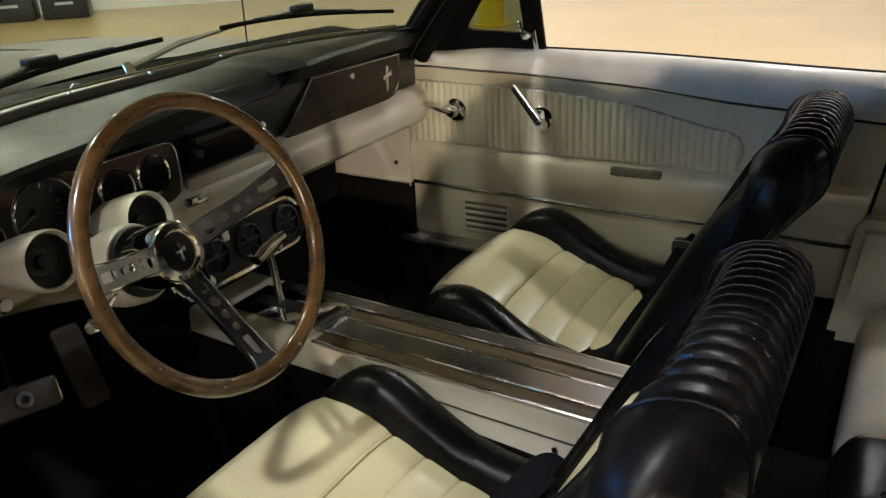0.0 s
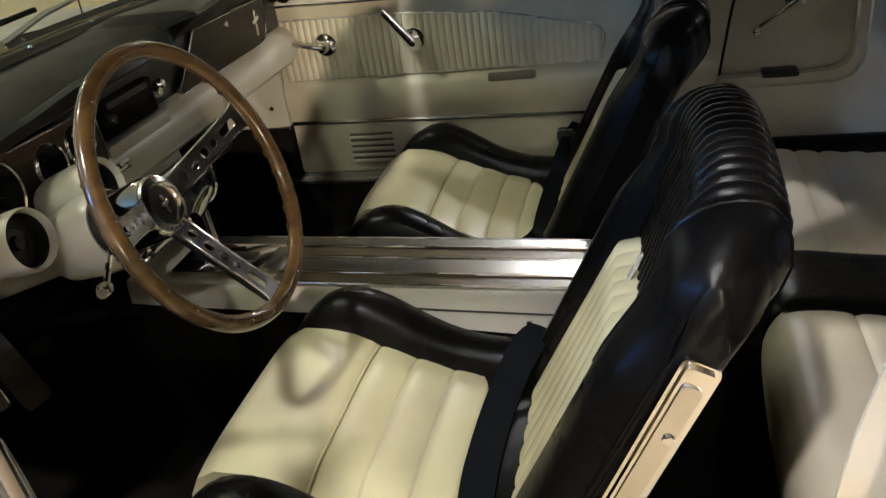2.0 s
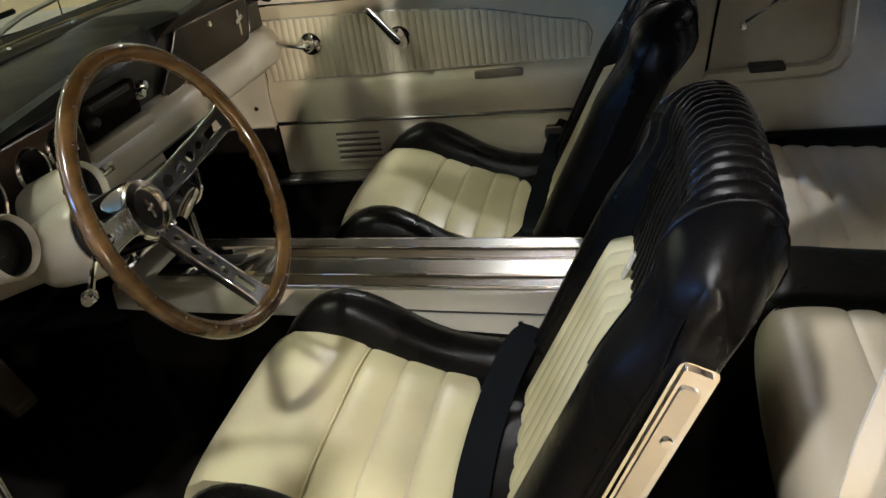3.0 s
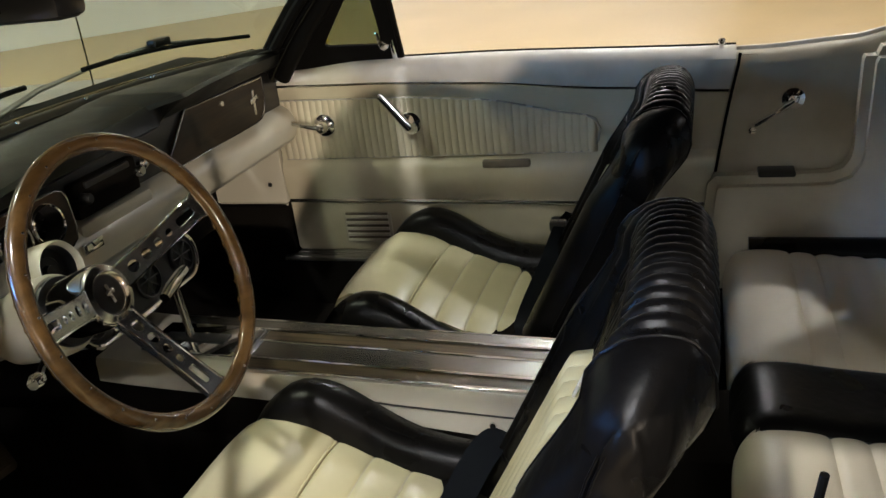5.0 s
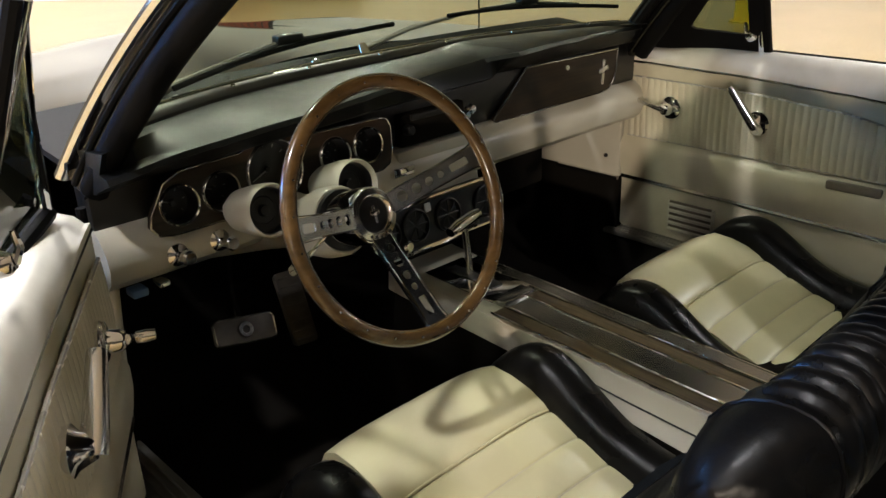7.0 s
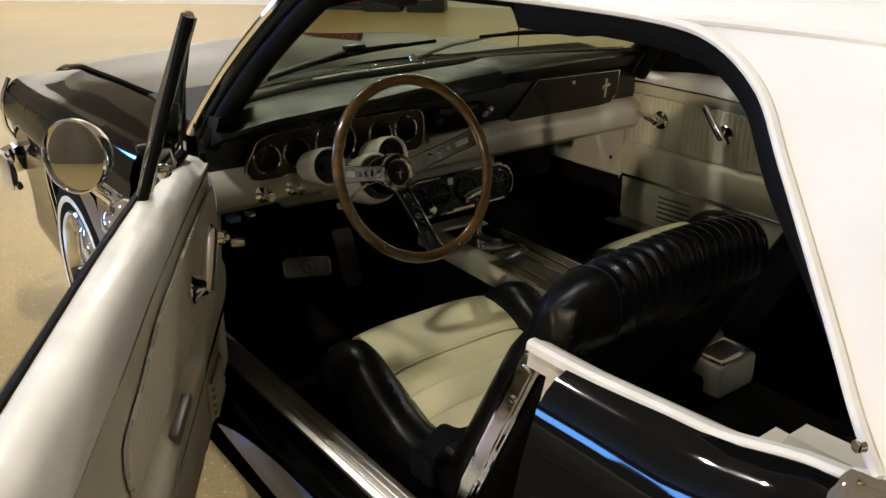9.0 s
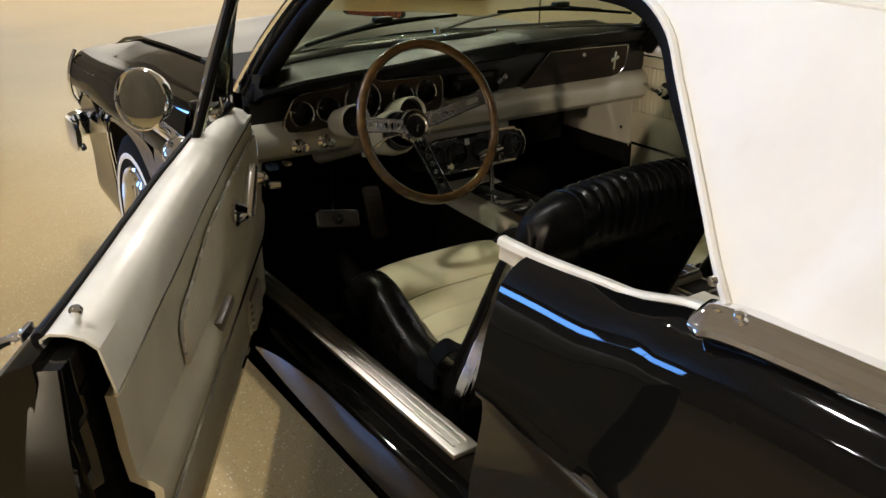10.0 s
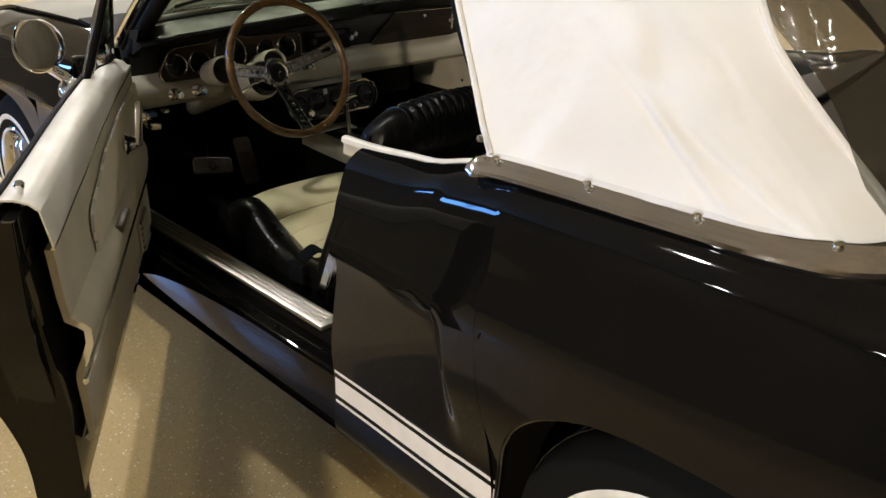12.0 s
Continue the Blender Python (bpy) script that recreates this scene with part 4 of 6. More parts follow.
# ---- road wheels, stripes, handle, mirror ----
def road_wheel(x, y, side):
    """Whitewall tyre with a five-spoke styled steel rim."""
    ax = (side, 0, 0)
    c = Vector((x, y, WHEEL_R))
    prof = [(0.195, -0.09), (0.235, -0.098), (0.275, -0.092), (0.300, -0.078), (0.312, -0.06), (0.315, -0.03), (0.315, 0.03), (0.312, 0.06), (0.300, 0.078), (0.278, 0.091), (0.262, 0.0955), (0.238, 0.097), (0.205, 0.094), (0.192, 0.085), (0.188, 0.0)]
    m = Matrix.Translation(c) @ frame_of(ax)
    n = 72
    rings = []
    for r, h in prof:
        ring = []
        for i in range(n):
            a = i * math.tau / n
            rr = r - (0.004 if (i % 3 == 0 and r > 0.305) else 0)
            ring.append(m @ Vector((rr * math.cos(a), rr * math.sin(a), h)))
        rings.append(ring)
    tyre = part("wheel", loft(rings, True, False, None, True), tyre_rubber, car, "black tyre with a white side band")
    for h in (-0.045, -0.018, 0.018, 0.045):
        part("tread_groove", lathe([(0.3142, h - 0.003), (0.3156, h - 0.003), (0.3156, h + 0.003), (0.3142, h + 0.003)], c, ax, 60), black_plastic, tyre)
    part("whitewall", lathe([(0.226, 0.0960), (0.229, 0.0990), (0.236, 0.0990), (0.242, 0.0985), (0.245, 0.0960)], c, ax, 64), white_rubber, tyre, "white side band")
    part("rim", lathe([(0.192, 0.070), (0.200, 0.092), (0.196, 0.097), (0.186, 0.092), (0.178, 0.070), (0.174, 0.030), (0.172, -0.02)], c, ax, 56), chrome, tyre, "chrome rim")
    part("brake_drum", lathe([(0.0, -0.04), (0.15, -0.04), (0.15, 0.0), (0.12, 0.012), (0.0, 0.014)], c, ax, 40), dark_metal, tyre)
    for i in range(5):
        a = i * math.tau / 5 + 0.3
        loc = m @ Matrix.Rotation(a, 4, "Z")
        pts = []
        for r, w, h in ((0.045, 0.030, 0.060), (0.085, 0.034, 0.066), (0.125, 0.031, 0.060), (0.155, 0.036, 0.046), (0.178, 0.050, 0.030)):
            pts.append([loc @ Vector((r, k * w, h - 0.016 * abs(k) ** 2 + (0.006 if abs(k) < 0.6 else 0) - (0.02 if abs(k) > 0.99 else 0))) for k in (-1, -0.75, -0.5, 0, 0.5, 0.75, 1)])
        part("wheel_spoke", sheet(pts, 0.006), chrome, tyre, "chrome styled spoke")
        part("lug_nut", lathe([(0, 0), (0.011, 0), (0.011, 0.014), (0.007, 0.02), (0, 0.021)], loc @ Vector((0.058 * math.cos(0.63), 0.058 * math.sin(0.63), 0.05)), ax, 6), chrome, tyre)
    part("hub_cap", lathe([(0, 0.04), (0.040, 0.04), (0.042, 0.066), (0.034, 0.078), (0.018, 0.084), (0, 0.085)], c, ax, 28), chrome, tyre)
    return tyre


for side in (-1, 1):
    road_wheel(side * 0.690, FA, side)
    road_wheel(side * 0.735, RA, side)


def on_side(side, y, z, out=0.0):
    """The point of the body side at y and z."""
    p = min(profile(y), key=lambda q: abs(q.z - z) + (10 if q.z > 0.84 else 0))
    return Vector((side * (p.x + out), y, z))


def band(side, y0, y1, z0, z1, n=40, out=0.0015):
    zs = lin(z0, z1, 2)
    return [[on_side(side, y, z, out) for z in zs] for y in lin(y0, y1, n)]


# side stripes: one broad band between two thin ones, broken at the door's gaps
for side in (-1, 1):
    for y0, y1, nm in ((0.752, 1.035, "front_stripe"), (-0.443, 0.738, "door_stripe"), (-0.918, -0.458, "rear_stripe")):
        main = part(nm, sheet(band(side, y0, y1, 0.327, 0.368), -0.001), stripe_white, car, "white side stripe")
        part("pin_stripe", sheet(band(side, y0, y1, 0.379, 0.3855), -0.001), stripe_white, main)
        part("pin_stripe", sheet(band(side, y0, y1, 0.3095, 0.316), -0.001), stripe_white, main)
    # bright letters in the stripe, drawn as plain raised blocks
    for i in range(7):
        part("stripe_badge", box(on_side(side, 1.000 - i * 0.030, 0.347, 0.003), (0.008, 0.019, 0.030), 0.003), chrome, car, "small raised chrome badge block")
    # fender badge: three upright bars
    fb = part("fender_badge", box(on_side(side, 1.012, 0.50, 0.006), (0.010, 0.012, 0.105), 0.004), chrome, car, "upright chrome fender badge")
    part("badge_bar", box(on_side(side, 0.994, 0.50, 0.005), (0.009, 0.012, 0.10), 0.004), chrome, fb)
    part("badge_bar", box(on_side(side, 1.003, 0.545, 0.006), (0.010, 0.034, 0.012), 0.004), chrome, fb)

# outer door handle, lock and mirror
for side in (-1, 1):
    f0, r0 = on_side(side, -0.375, 0.812), on_side(side, -0.530 + 0.022, 0.812)
    body = part("door_handle", tube(cr([f0 + Vector((side * 0.002, 0.002, 0.004)), f0 + Vector((side * 0.022, -0.002, 0.004)), f0 + Vector((side * 0.036, -0.022, 0.002)), f0.lerp(r0, 0.55) + Vector((side * 0.044, 0, -0.004)), r0 + Vector((side * 0.040, 0.020, -0.006)), r0 + Vector((side * 0.030, 0.0, -0.004)), r0 + Vector((side * 0.002, -0.008, 0.0))], 36), [0.010] * 6 + [0.0078] * 22 + [0.011] * 9, 12, flat=0.8), chrome, car, "chrome pull handle on the door")
    part("handle_foot", box(f0 + Vector((side * 0.002, 0, 0.008)), (0.008, 0.036, 0.026), 0.004), chrome, body)
    part("handle_foot", box(r0 + Vector((side * 0.003, 0.0, 0.0)), (0.010, 0.034, 0.030), 0.004), chrome, body)
    part("push_button", lathe([(0.0, -0.012), (0.011, -0.012), (0.011, 0.016), (0.009, 0.019), (0.0, 0.020)], r0 + Vector((side * 0.030, 0.020, -0.020)), (side, 0.25, -0.1), 16), chrome, body)
    part("button_boss", lathe([(0.0, -0.03), (0.016, -0.03), (0.015, -0.002), (0.0, 0.0)], r0 + Vector((side * 0.028, 0.012, -0.016)), (side, 0.25, -0.1), 16), chrome, body)
    part("lock_cylinder", lathe([(0, -0.004), (0.0145, -0.004), (0.0145, 0.003), (0.0125, 0.006), (0.004, 0.006), (0.004, 0.0045), (0, 0.0045)], on_side(side, -0.490, 0.764, 0.002), (side, 0, 0.05), 20), chrome, car, "round chrome door lock")
mc = Vector((-0.822, 0.290, 0.962))
mz = Vector((-0.42, -1.0, 0.12)).normalized()
mirror = part("door_mirror", lathe([(0.0, -0.030), (0.030, -0.028), (0.050, -0.018), (0.0575, 0.0), (0.0580, 0.012), (0.0555, 0.014), (0.0535, 0.010), (0.0535, 0.006)], mc, mz, 40), chrome, car, "round chrome door mirror")
part("mirror_glass", lathe([(0.0, 0.0085), (0.040, 0.0083), (0.0532, 0.0075), (0.0532, 0.004), (0, 0.004)], mc, mz, 40), material("mirror_silver", (0.55, 0.57, 0.55), 0.015, 1.0), mirror, "mirror glass")
mb = Vector((-0.765, 0.262, 0.867))
part("mirror_stalk", tube(cr([mb + Vector((0, 0.02, 0.0)), mb + Vector((-0.012, 0.025, 0.022)), mc - mz * 0.02 + Vector((0, 0, -0.045)), mc - mz * 0.022 + Vector((0, 0, -0.02))], 12), [0.015, 0.015, 0.014, 0.013, 0.012, 0.012, 0.012, 0.012, 0.012, 0.012, 0.012, 0.012, 0.012], 12), chrome, mirror)
part("mirror_foot", loft([[mb + Vector((0.026 * k * math.cos(a), 0.062 * k * math.sin(a), z - 0.12 * 0.026 * k * math.cos(a))) for a in [i * math.tau / 24 for i in range(24)]] for k, z in ((1.0, -0.004), (1.0, 0.006), (0.9, 0.014), (0.6, 0.022), (0.25, 0.026))]), chrome, mirror)

# ---- cabin: floor, tunnel, firewall ----
part("cabin_floor", sheet([[Vector((x, y, z)) for x in lin(-0.70, 0.70, 10)] for y, z in ((-0.46, 0.235), (0.2, 0.235), (0.70, 0.24), (0.88, 0.30), (1.02, 0.42), (1.06, 0.80))], -0.02), carpet, car, "black carpet over the cabin floor")
part("rear_floor", box((0, -0.66, 0.25), (1.36, 0.44, 0.03), 0.01), carpet, car)
part("tunnel", loft([[Vector((x, y, z)) for x, z in ((-0.17, 0.23), (-0.145, 0.36), (-0.10, 0.41), (0.10, 0.41), (0.145, 0.36), (0.17, 0.23))] for y in (-0.9, 0.4, 0.75, 1.03)]), carpet, car)
for side in (-1, 1):
    mat_bm = box((side * 0.39, 0.52, 0.247), (0.51, 0.64, 0.008), 0.003)
    rubber = tagged(part("floor_mat", mat_bm, mat_rubber), "ribbed black rubber mat lying on the car's floor", "floor mat", group="front floor mats")
    for i in range(38):
        part("mat_rib", box((side * 0.39, 0.225 + i * 0.0158, 0.2525), (0.45, 0.006, 0.005), 0.0015), mat_rubber, rubber)
    part("toe_board", box((side * 0.42, 0.90, 0.34), (0.46, 0.20, 0.012), 0.004, Matrix.Rotation(radians(38), 4, "X")), carpet, car)
    # kick panel ahead of the door
    kick = part("kick_panel", box((side * 0.688, 0.80, 0.66), (0.02, 0.34, 0.24), 0.006), cream_paint, car, "cream kick panel")
    part("kick_lower", box((side * 0.690, 0.80, 0.40), (0.02, 0.34, 0.278), 0.006), carpet, kick)
    part("kick_screw", lathe([(0.0, 0), (0.006, 0), (0.005, 0.003), (0, 0.0035)], (side * 0.677, 0.672, 0.592), (-side, 0, 0), 10), dark_metal, kick)
    part("kick_trim", box((side * 0.676, 0.73, 0.538), (0.012, 0.20, 0.010), 0.003), worn_chrome, kick)
    # door sill plate and inner rocker
    part("sill_plate", box((side * 0.686, 0.175, 0.390), (0.058, 0.97, 0.012), 0.004), sill_metal, car, "worn bright door sill plate")
    for i in range(3):
        part("sill_rib", box((side * (0.672 + i * 0.014), 0.175, 0.398), (0.005, 0.93, 0.005), 0.002), sill_metal, car)
    part("inner_rocker", box((side * 0.685, 0.10, 0.31), (0.05, 1.16, 0.148), 0.01), carpet, car)

# pedals
brake = part("brake_pedal", plate(round_rect(-0.068, -0.028, 0.068, 0.028, 0.012), Matrix.Translation((-0.336, 0.852, 0.408)) @ frame_of((0, -0.85, 0.52), (1, 0, -0.22)), 0.012), mat_rubber, car, "brake pedal with a bright rim and centre disc")
pm = Matrix.Translation((-0.336, 0.852, 0.408)) @ frame_of((0, -0.85, 0.52), (1, 0, -0.22))
part("pedal_rim", tube([pm @ Vector((x, y, 0.011)) for x, y in round_rect(-0.068, -0.028, 0.068, 0.028, 0.012)], 0.003, 6, True), worn_chrome, brake, "bright pedal rim")
part("pedal_disc", lathe([(0.008, 0.012), (0.008, 0.018), (0.016, 0.018), (0.018, 0.012)], pm.translation, pm.col[2].xyz, 20), aluminium, brake, "round metal disc")
part("pedal_arm", tube(cr([(-0.336, 0.862, 0.42), (-0.345, 0.86, 0.52), (-0.350, 0.82, 0.66), (-0.350, 0.80, 0.74)], 10), 0.0065, 8), worn_chrome, brake)
gas = part("accelerator_pedal", plate(round_rect(-0.03, -0.085, 0.03, 0.085, 0.012), Matrix.Translation((-0.178, 0.90, 0.385)) @ frame_of((0, -0.85, 0.5), (1, 0, -0.1)), 0.012), mat_rubber, car, "tall ribbed black accelerator pedal")
for i in range(8):
    gm = Matrix.Translation((-0.178, 0.90, 0.385)) @ frame_of((0, -0.85, 0.5), (1, 0, -0.1))
    part("pedal_rib", box(gm @ Vector((0, -0.07 + 0.02 * i, 0.013)), (0.045, 0.005, 0.004), 0.001, gm.to_3x3().to_4x4()), mat_rubber, gas)

# ---- dashboard ----
def dash_rings(xs, section):
    return [[Vector((x, y, z)) for y, z in section(x)] for x in xs]


def pad_section(x):
    """Cross-section of the padded top: a brow over the dials, and a deeper one over the glove box that starts with a slanted end."""
    g = min(1.0, max(0.0, (x - 0.105) / 0.045))
    left_y = at_key([(-0.70, 0.492), (-0.55, 0.497), (-0.38, 0.509), (-0.12, 0.535), (0.0, 0.551), (0.15, 0.553)], x)
    left_z = at_key([(-0.70, 0.900), (-0.55, 0.916), (-0.38, 0.922), (-0.12, 0.931), (0.0, 0.935), (0.15, 0.942)], x)
    front = left_y + (at_key([(0.15, 0.503), (0.30, 0.530), (0.45, 0.544), (0.68, 0.552)], x) - left_y) * g
    top = left_z + (at_key([(0.15, 0.951), (0.45, 0.945), (0.68, 0.940)], x) - left_z) * g
    low_y = (0.545 - 0.006 * g) + 0.034 * g
    low_z = at_key([(-0.70, 0.868), (-0.57, 0.878), (0.0, 0.896), (0.10, 0.898)], x)
    low_z += (0.900 - low_z) * g
    back = screen_base(x) - 0.005
    mid_z = max(top + 0.004, 0.936)
    return [(front + 0.001, top - 0.008), (front + 0.008, top - 0.001), (front + 0.03, top + 0.003), (back - 0.1, mid_z), (back, 0.926), (back, 0.85), (front + 0.10, 0.86), (low_y + 0.03, low_z - 0.002), (low_y + 0.004, low_z), (low_y - 0.006, low_z + 0.006)]


dash = part("dashboard", loft(dash_rings(lin(-0.685, 0.100, 28) + [0.105, 0.112, 0.122, 0.134, 0.144, 0.150, 0.156] + lin(0.17, 0.682, 16), pad_section)), dash_vinyl, car, "padded black dashboard with cream lower panel", 30)


def lower_section(x):
    return [(0.598, 0.800), (0.580, 0.790), (0.566, 0.768), (0.562, 0.745), (0.570, 0.722), (0.590, 0.706), (0.625, 0.700), (0.66, 0.71), (0.66, 0.80)]


part("dash_lower", loft(dash_rings(lin(-0.683, 0.680, 40), lower_section), True, True), cream_paint, dash, "cream lower dash panel", 32)
part("dash_face", box((0, 0.625, 0.845), (1.36, 0.05, 0.10), 0.004), black_plastic, dash)
# dial cluster in wood-grain
cm = Matrix.Translation((-0.400, 0.566, 0.826)) @ frame_of((0, -1, 0.10), (1, 0, 0))
DIALS = ((-0.165, -0.006, 0.030), (-0.094, -0.003, 0.030), (0.006, 0.006, 0.050), (0.127, 0.003, 0.030), (0.199, 0.006, 0.030))
outline = [(-0.155, 0.044), (-0.185, 0.030), (-0.212, -0.012), (-0.216, -0.030), (-0.206, -0.044), (-0.185, -0.049), (0.0, -0.049), (0.225, -0.045), (0.244, -0.036), (0.252, -0.016), (0.254, 0.030), (0.248, 0.043), (0.235, 0.048), (0.065, 0.050), (0.040, 0.062), (0.006, 0.068), (-0.028, 0.062), (-0.052, 0.048)]
cluster = part("dial_panel", plate(outline, cm, 0.012, [ring2(x, dy, r, 28) for x, dy, r in DIALS]), grain, dash, "dark wood-grain dial panel")
part("cluster_trim", tube([cm @ Vector((x, y, 0.012)) for x, y in outline], 0.0016, 6, True), worn_chrome, cluster, "thin bright trim")
for x, dy, r in DIALS:
    c = cm @ Vector((x, dy, 0))
    nz = cm.col[2].xyz
    part("dial_bezel", lathe([(r - 0.001, 0.004), (r - 0.001, 0.0155), (r + 0.001, 0.0175), (r + 0.0035, 0.0150), (r + 0.0045, 0.010)], c, nz, 32), chrome, cluster, "chrome dial bezel")
    part("dial_cup", lathe([(r - 0.001, 0.012), (r - 0.004, -0.016), (0.0, -0.016)], c, nz, 32), dial_face, cluster)
    for i in range(11):
        a = radians(225 - 27 * i)
        mm = cm @ Matrix.Translation((x + (r - 0.010) * math.cos(a), dy + (r - 0.010) * math.sin(a), -0.0150)) @ Matrix.Rotation(a, 4, "Z")
        if r > 0.04 or i % 2 == 0:
            part("dial_mark", box(mm.translation, (0.006 if r > 0.04 else 0.004, 0.0014, 0.0012), 0, mm.to_3x3().to_4x4()), dial_mark, cluster)
    a = radians(205 if r > 0.04 else 160)
    part("pointer", tube([cm @ Vector((x, dy, -0.011)), cm @ Vector((x + 0.68 * r * math.cos(a), dy + 0.68 * r * math.sin(a), -0.011))], [0.0016, 0.0007], 6), dial_mark, cluster)
    part("pointer_cap", lathe([(0, -0.006), (0.005, -0.008), (0.006, -0.014)], c, nz, 14), black_plastic, cluster)
# glove box door and badge
gmx = Matrix.Translation((0.425, 0.600, 0.841)) @ frame_of((0, -1, 0.06), (1, 0, 0))
gl_out = [(-0.155, 0.052), (-0.215, 0.0), (-0.262, -0.036), (-0.264, -0.045), (-0.254, -0.049)] + [(0.09, -0.049), (0.132, -0.043), (0.152, -0.028), (0.166, 0.0), (0.172, 0.046)]
gl = part("glove_box_door", plate(gl_out, gmx, 0.008), grain, dash, "dark wood-grain glove box door")
part("glove_trim", tube([gmx @ Vector((x, y, 0.008)) for x, y in gl_out], 0.003, 6, True), worn_chrome, gl, "thin bright trim")
part("glove_lock", lathe([(0, 0.008), (0.007, 0.008), (0.006, 0.012), (0, 0.012)], gmx @ Vector((-0.02, 0.03, 0)), gmx.col[2].xyz, 14), worn_chrome, gl)
part("glove_badge", box(gmx @ Vector((0.112, 0.0, 0.010)), (0.010, 0.004, 0.058), 0.002, Matrix.Rotation(radians(4), 4, "Y")), worn_chrome, gl, "small upright metal badge")
part("glove_badge", box(gmx @ Vector((0.112, 0.006, 0.011)), (0.036, 0.004, 0.014), 0.004, Matrix.Rotation(radians(-14), 4, "Y")), worn_chrome, gl)
part("glove_knob", lathe([(0, 0), (0.010, 0), (0.011, 0.010), (0.007, 0.016), (0, 0.017)], (0.082, 0.585, 0.840), (0, -1, 0.2), 16), chrome, dash)
# radio opening with its knobs and the sliding controls
# a solid dark block stands in for the shaded hollow of the opening
radio = part("radio", box((-0.015, 0.598, 0.830), (0.170, 0.03, 0.062), 0.005), carpet, dash, "dark block painting the shaded radio opening, with two bright knobs")
part("radio_bar", box((-0.015, 0.581, 0.853), (0.120, 0.008, 0.012), 0.003), dark_metal, radio)
for x in (-0.085, 0.062):
    part("radio_knob", lathe([(0, 0), (0.011, 0), (0.0095, 0.014), (0.007, 0.018), (0, 0.018)], (x, 0.583, 0.832), (0, -1, 0.1), 16), dark_metal if x < 0 else chrome, radio)
part("lower_shroud", box((-0.02, 0.585, 0.782), (0.20, 0.03, 0.03), 0.008), cream_paint, dash)
part("control_plate", box((-0.115, 0.562, 0.762), (0.050, 0.006, 0.018), 0.002), chrome, dash)
# knobs on the driver's lower panel
for x, z in ((-0.578, 0.741), (-0.505, 0.743)):
    kn = part("dash_knob", lathe([(0.0, 0.0), (0.017, 0.0), (0.018, 0.006), (0.012, 0.010), (0.006, 0.012), (0.006, 0.026), (0.011, 0.030), (0.012, 0.042), (0.009, 0.046), (0, 0.046)], (x, 0.567, z), (0.05, -1, 0.1), 18), chrome, dash, "chrome pull knob")
part("release_handle", box((-0.635, 0.60, 0.688), (0.026, 0.03, 0.014), 0.004), blue_tape, dash, "small blue tag under the dash")
part("release_handle", box((-0.597, 0.595, 0.692), (0.018, 0.03, 0.010), 0.003), worn_chrome, dash)
part("blower_box", box((0.28, 0.68, 0.655), (0.16, 0.12, 0.09), 0.01), carpet, dash)

# ---- steering column, pods and wheel ----
SW = Matrix.Translation((-0.392, 0.242, 0.8405)) @ frame_of((0.0, -0.9397, 0.342), (1, 0, 0))
sw_n = SW.col[2].xyz
column = part("steering_column", lathe([(0.0, -0.150), (0.050, -0.150), (0.054, -0.158), (0.055, -0.19), (0.047, -0.240), (0.030, -0.265), (0.026, -0.40), (0.026, -0.62)], SW.translation, sw_n, 32), cream_paint, car, "cream steering column")
part("column_collar", lathe([(0.030, -0.140), (0.046, -0.142), (0.0475, -0.146), (0.047, -0.152), (0.03, -0.154)], SW.translation, sw_n, 32), black_plastic, column)
part("indicator_lever", tube([SW @ Vector((-0.04, -0.01, -0.14)), SW @ Vector((-0.085, -0.028, -0.125)), SW @ Vector((-0.115, -0.040, -0.115))], [0.004, 0.004, 0.005], 8), chrome, column)
part("lever_knob", lathe([(0, -0.008), (0.008, -0.006), (0.010, 0.004), (0.007, 0.012), (0, 0.013)], SW @ Vector((-0.118, -0.041, -0.114)), (-1, -0.3, 0.1), 14), chrome, column)
for x in (-0.474, -0.313):
    ax = Vector((0.0, -1, 0.24))
    pod = part("gauge_pod", lathe([(0.0, -0.115), (0.022, -0.110), (0.034, -0.080), (0.040, -0.03), (0.041, 0.004), (0.0385, 0.008), (0.036, 0.004), (0.035, -0.022), (0.0, -0.022)], (x, 0.450, 0.812), ax, 36), cream_paint, car, "cream gauge pod with a black dial")
    part("pod_dial", lathe([(0, -0.0205), (0.020, -0.0205), (0.034, -0.0195), (0.0352, -0.003), (0.0352, -0.012)], (x, 0.450, 0.812), ax, 32), dial_face, pod, "black dial")
    part("pod_dial_hub", lathe([(0, -0.012), (0.008, -0.013), (0.010, -0.02)], (x, 0.450, 0.812), ax, 14), black_plastic, pod)
    part("pod_ring", lathe([(0.020, -0.0195), (0.021, -0.0185), (0.022, -0.0195)], (x, 0.450, 0.812), ax, 28), dark_metal, pod)
part("pod_bridge", box((-0.39, 0.535, 0.772), (0.085, 0.10, 0.034), 0.014), cream_paint, column)

wheel = part("steering_wheel", tube([SW @ Vector((0.1765 * math.cos(a), 0.1765 * math.sin(a), 0)) for a in [i * math.tau / 96 for i in range(96)]], 0.0112, 16, True, flat=0.9), rim_wood, car, "wood-rimmed steering wheel with three drilled metal spokes")
part("rim_band", tube([SW @ Vector((0.1858 * math.cos(a), 0.1858 * math.sin(a), 0.0)) for a in [i * math.tau / 96 for i in range(96)]], 0.0022, 6, True), dark_metal, wheel, "thin metal band")
for i in range(24):
    a = i * math.tau / 24 + 0.06
    part("rivet", lathe([(0.0016, 0.0), (0.0014, 0.0008), (0.0, 0.0010)], SW @ Vector((0.1765 * math.cos(a), 0.1765 * math.sin(a), 0.0098)), sw_n, 8), spoke_steel, wheel)
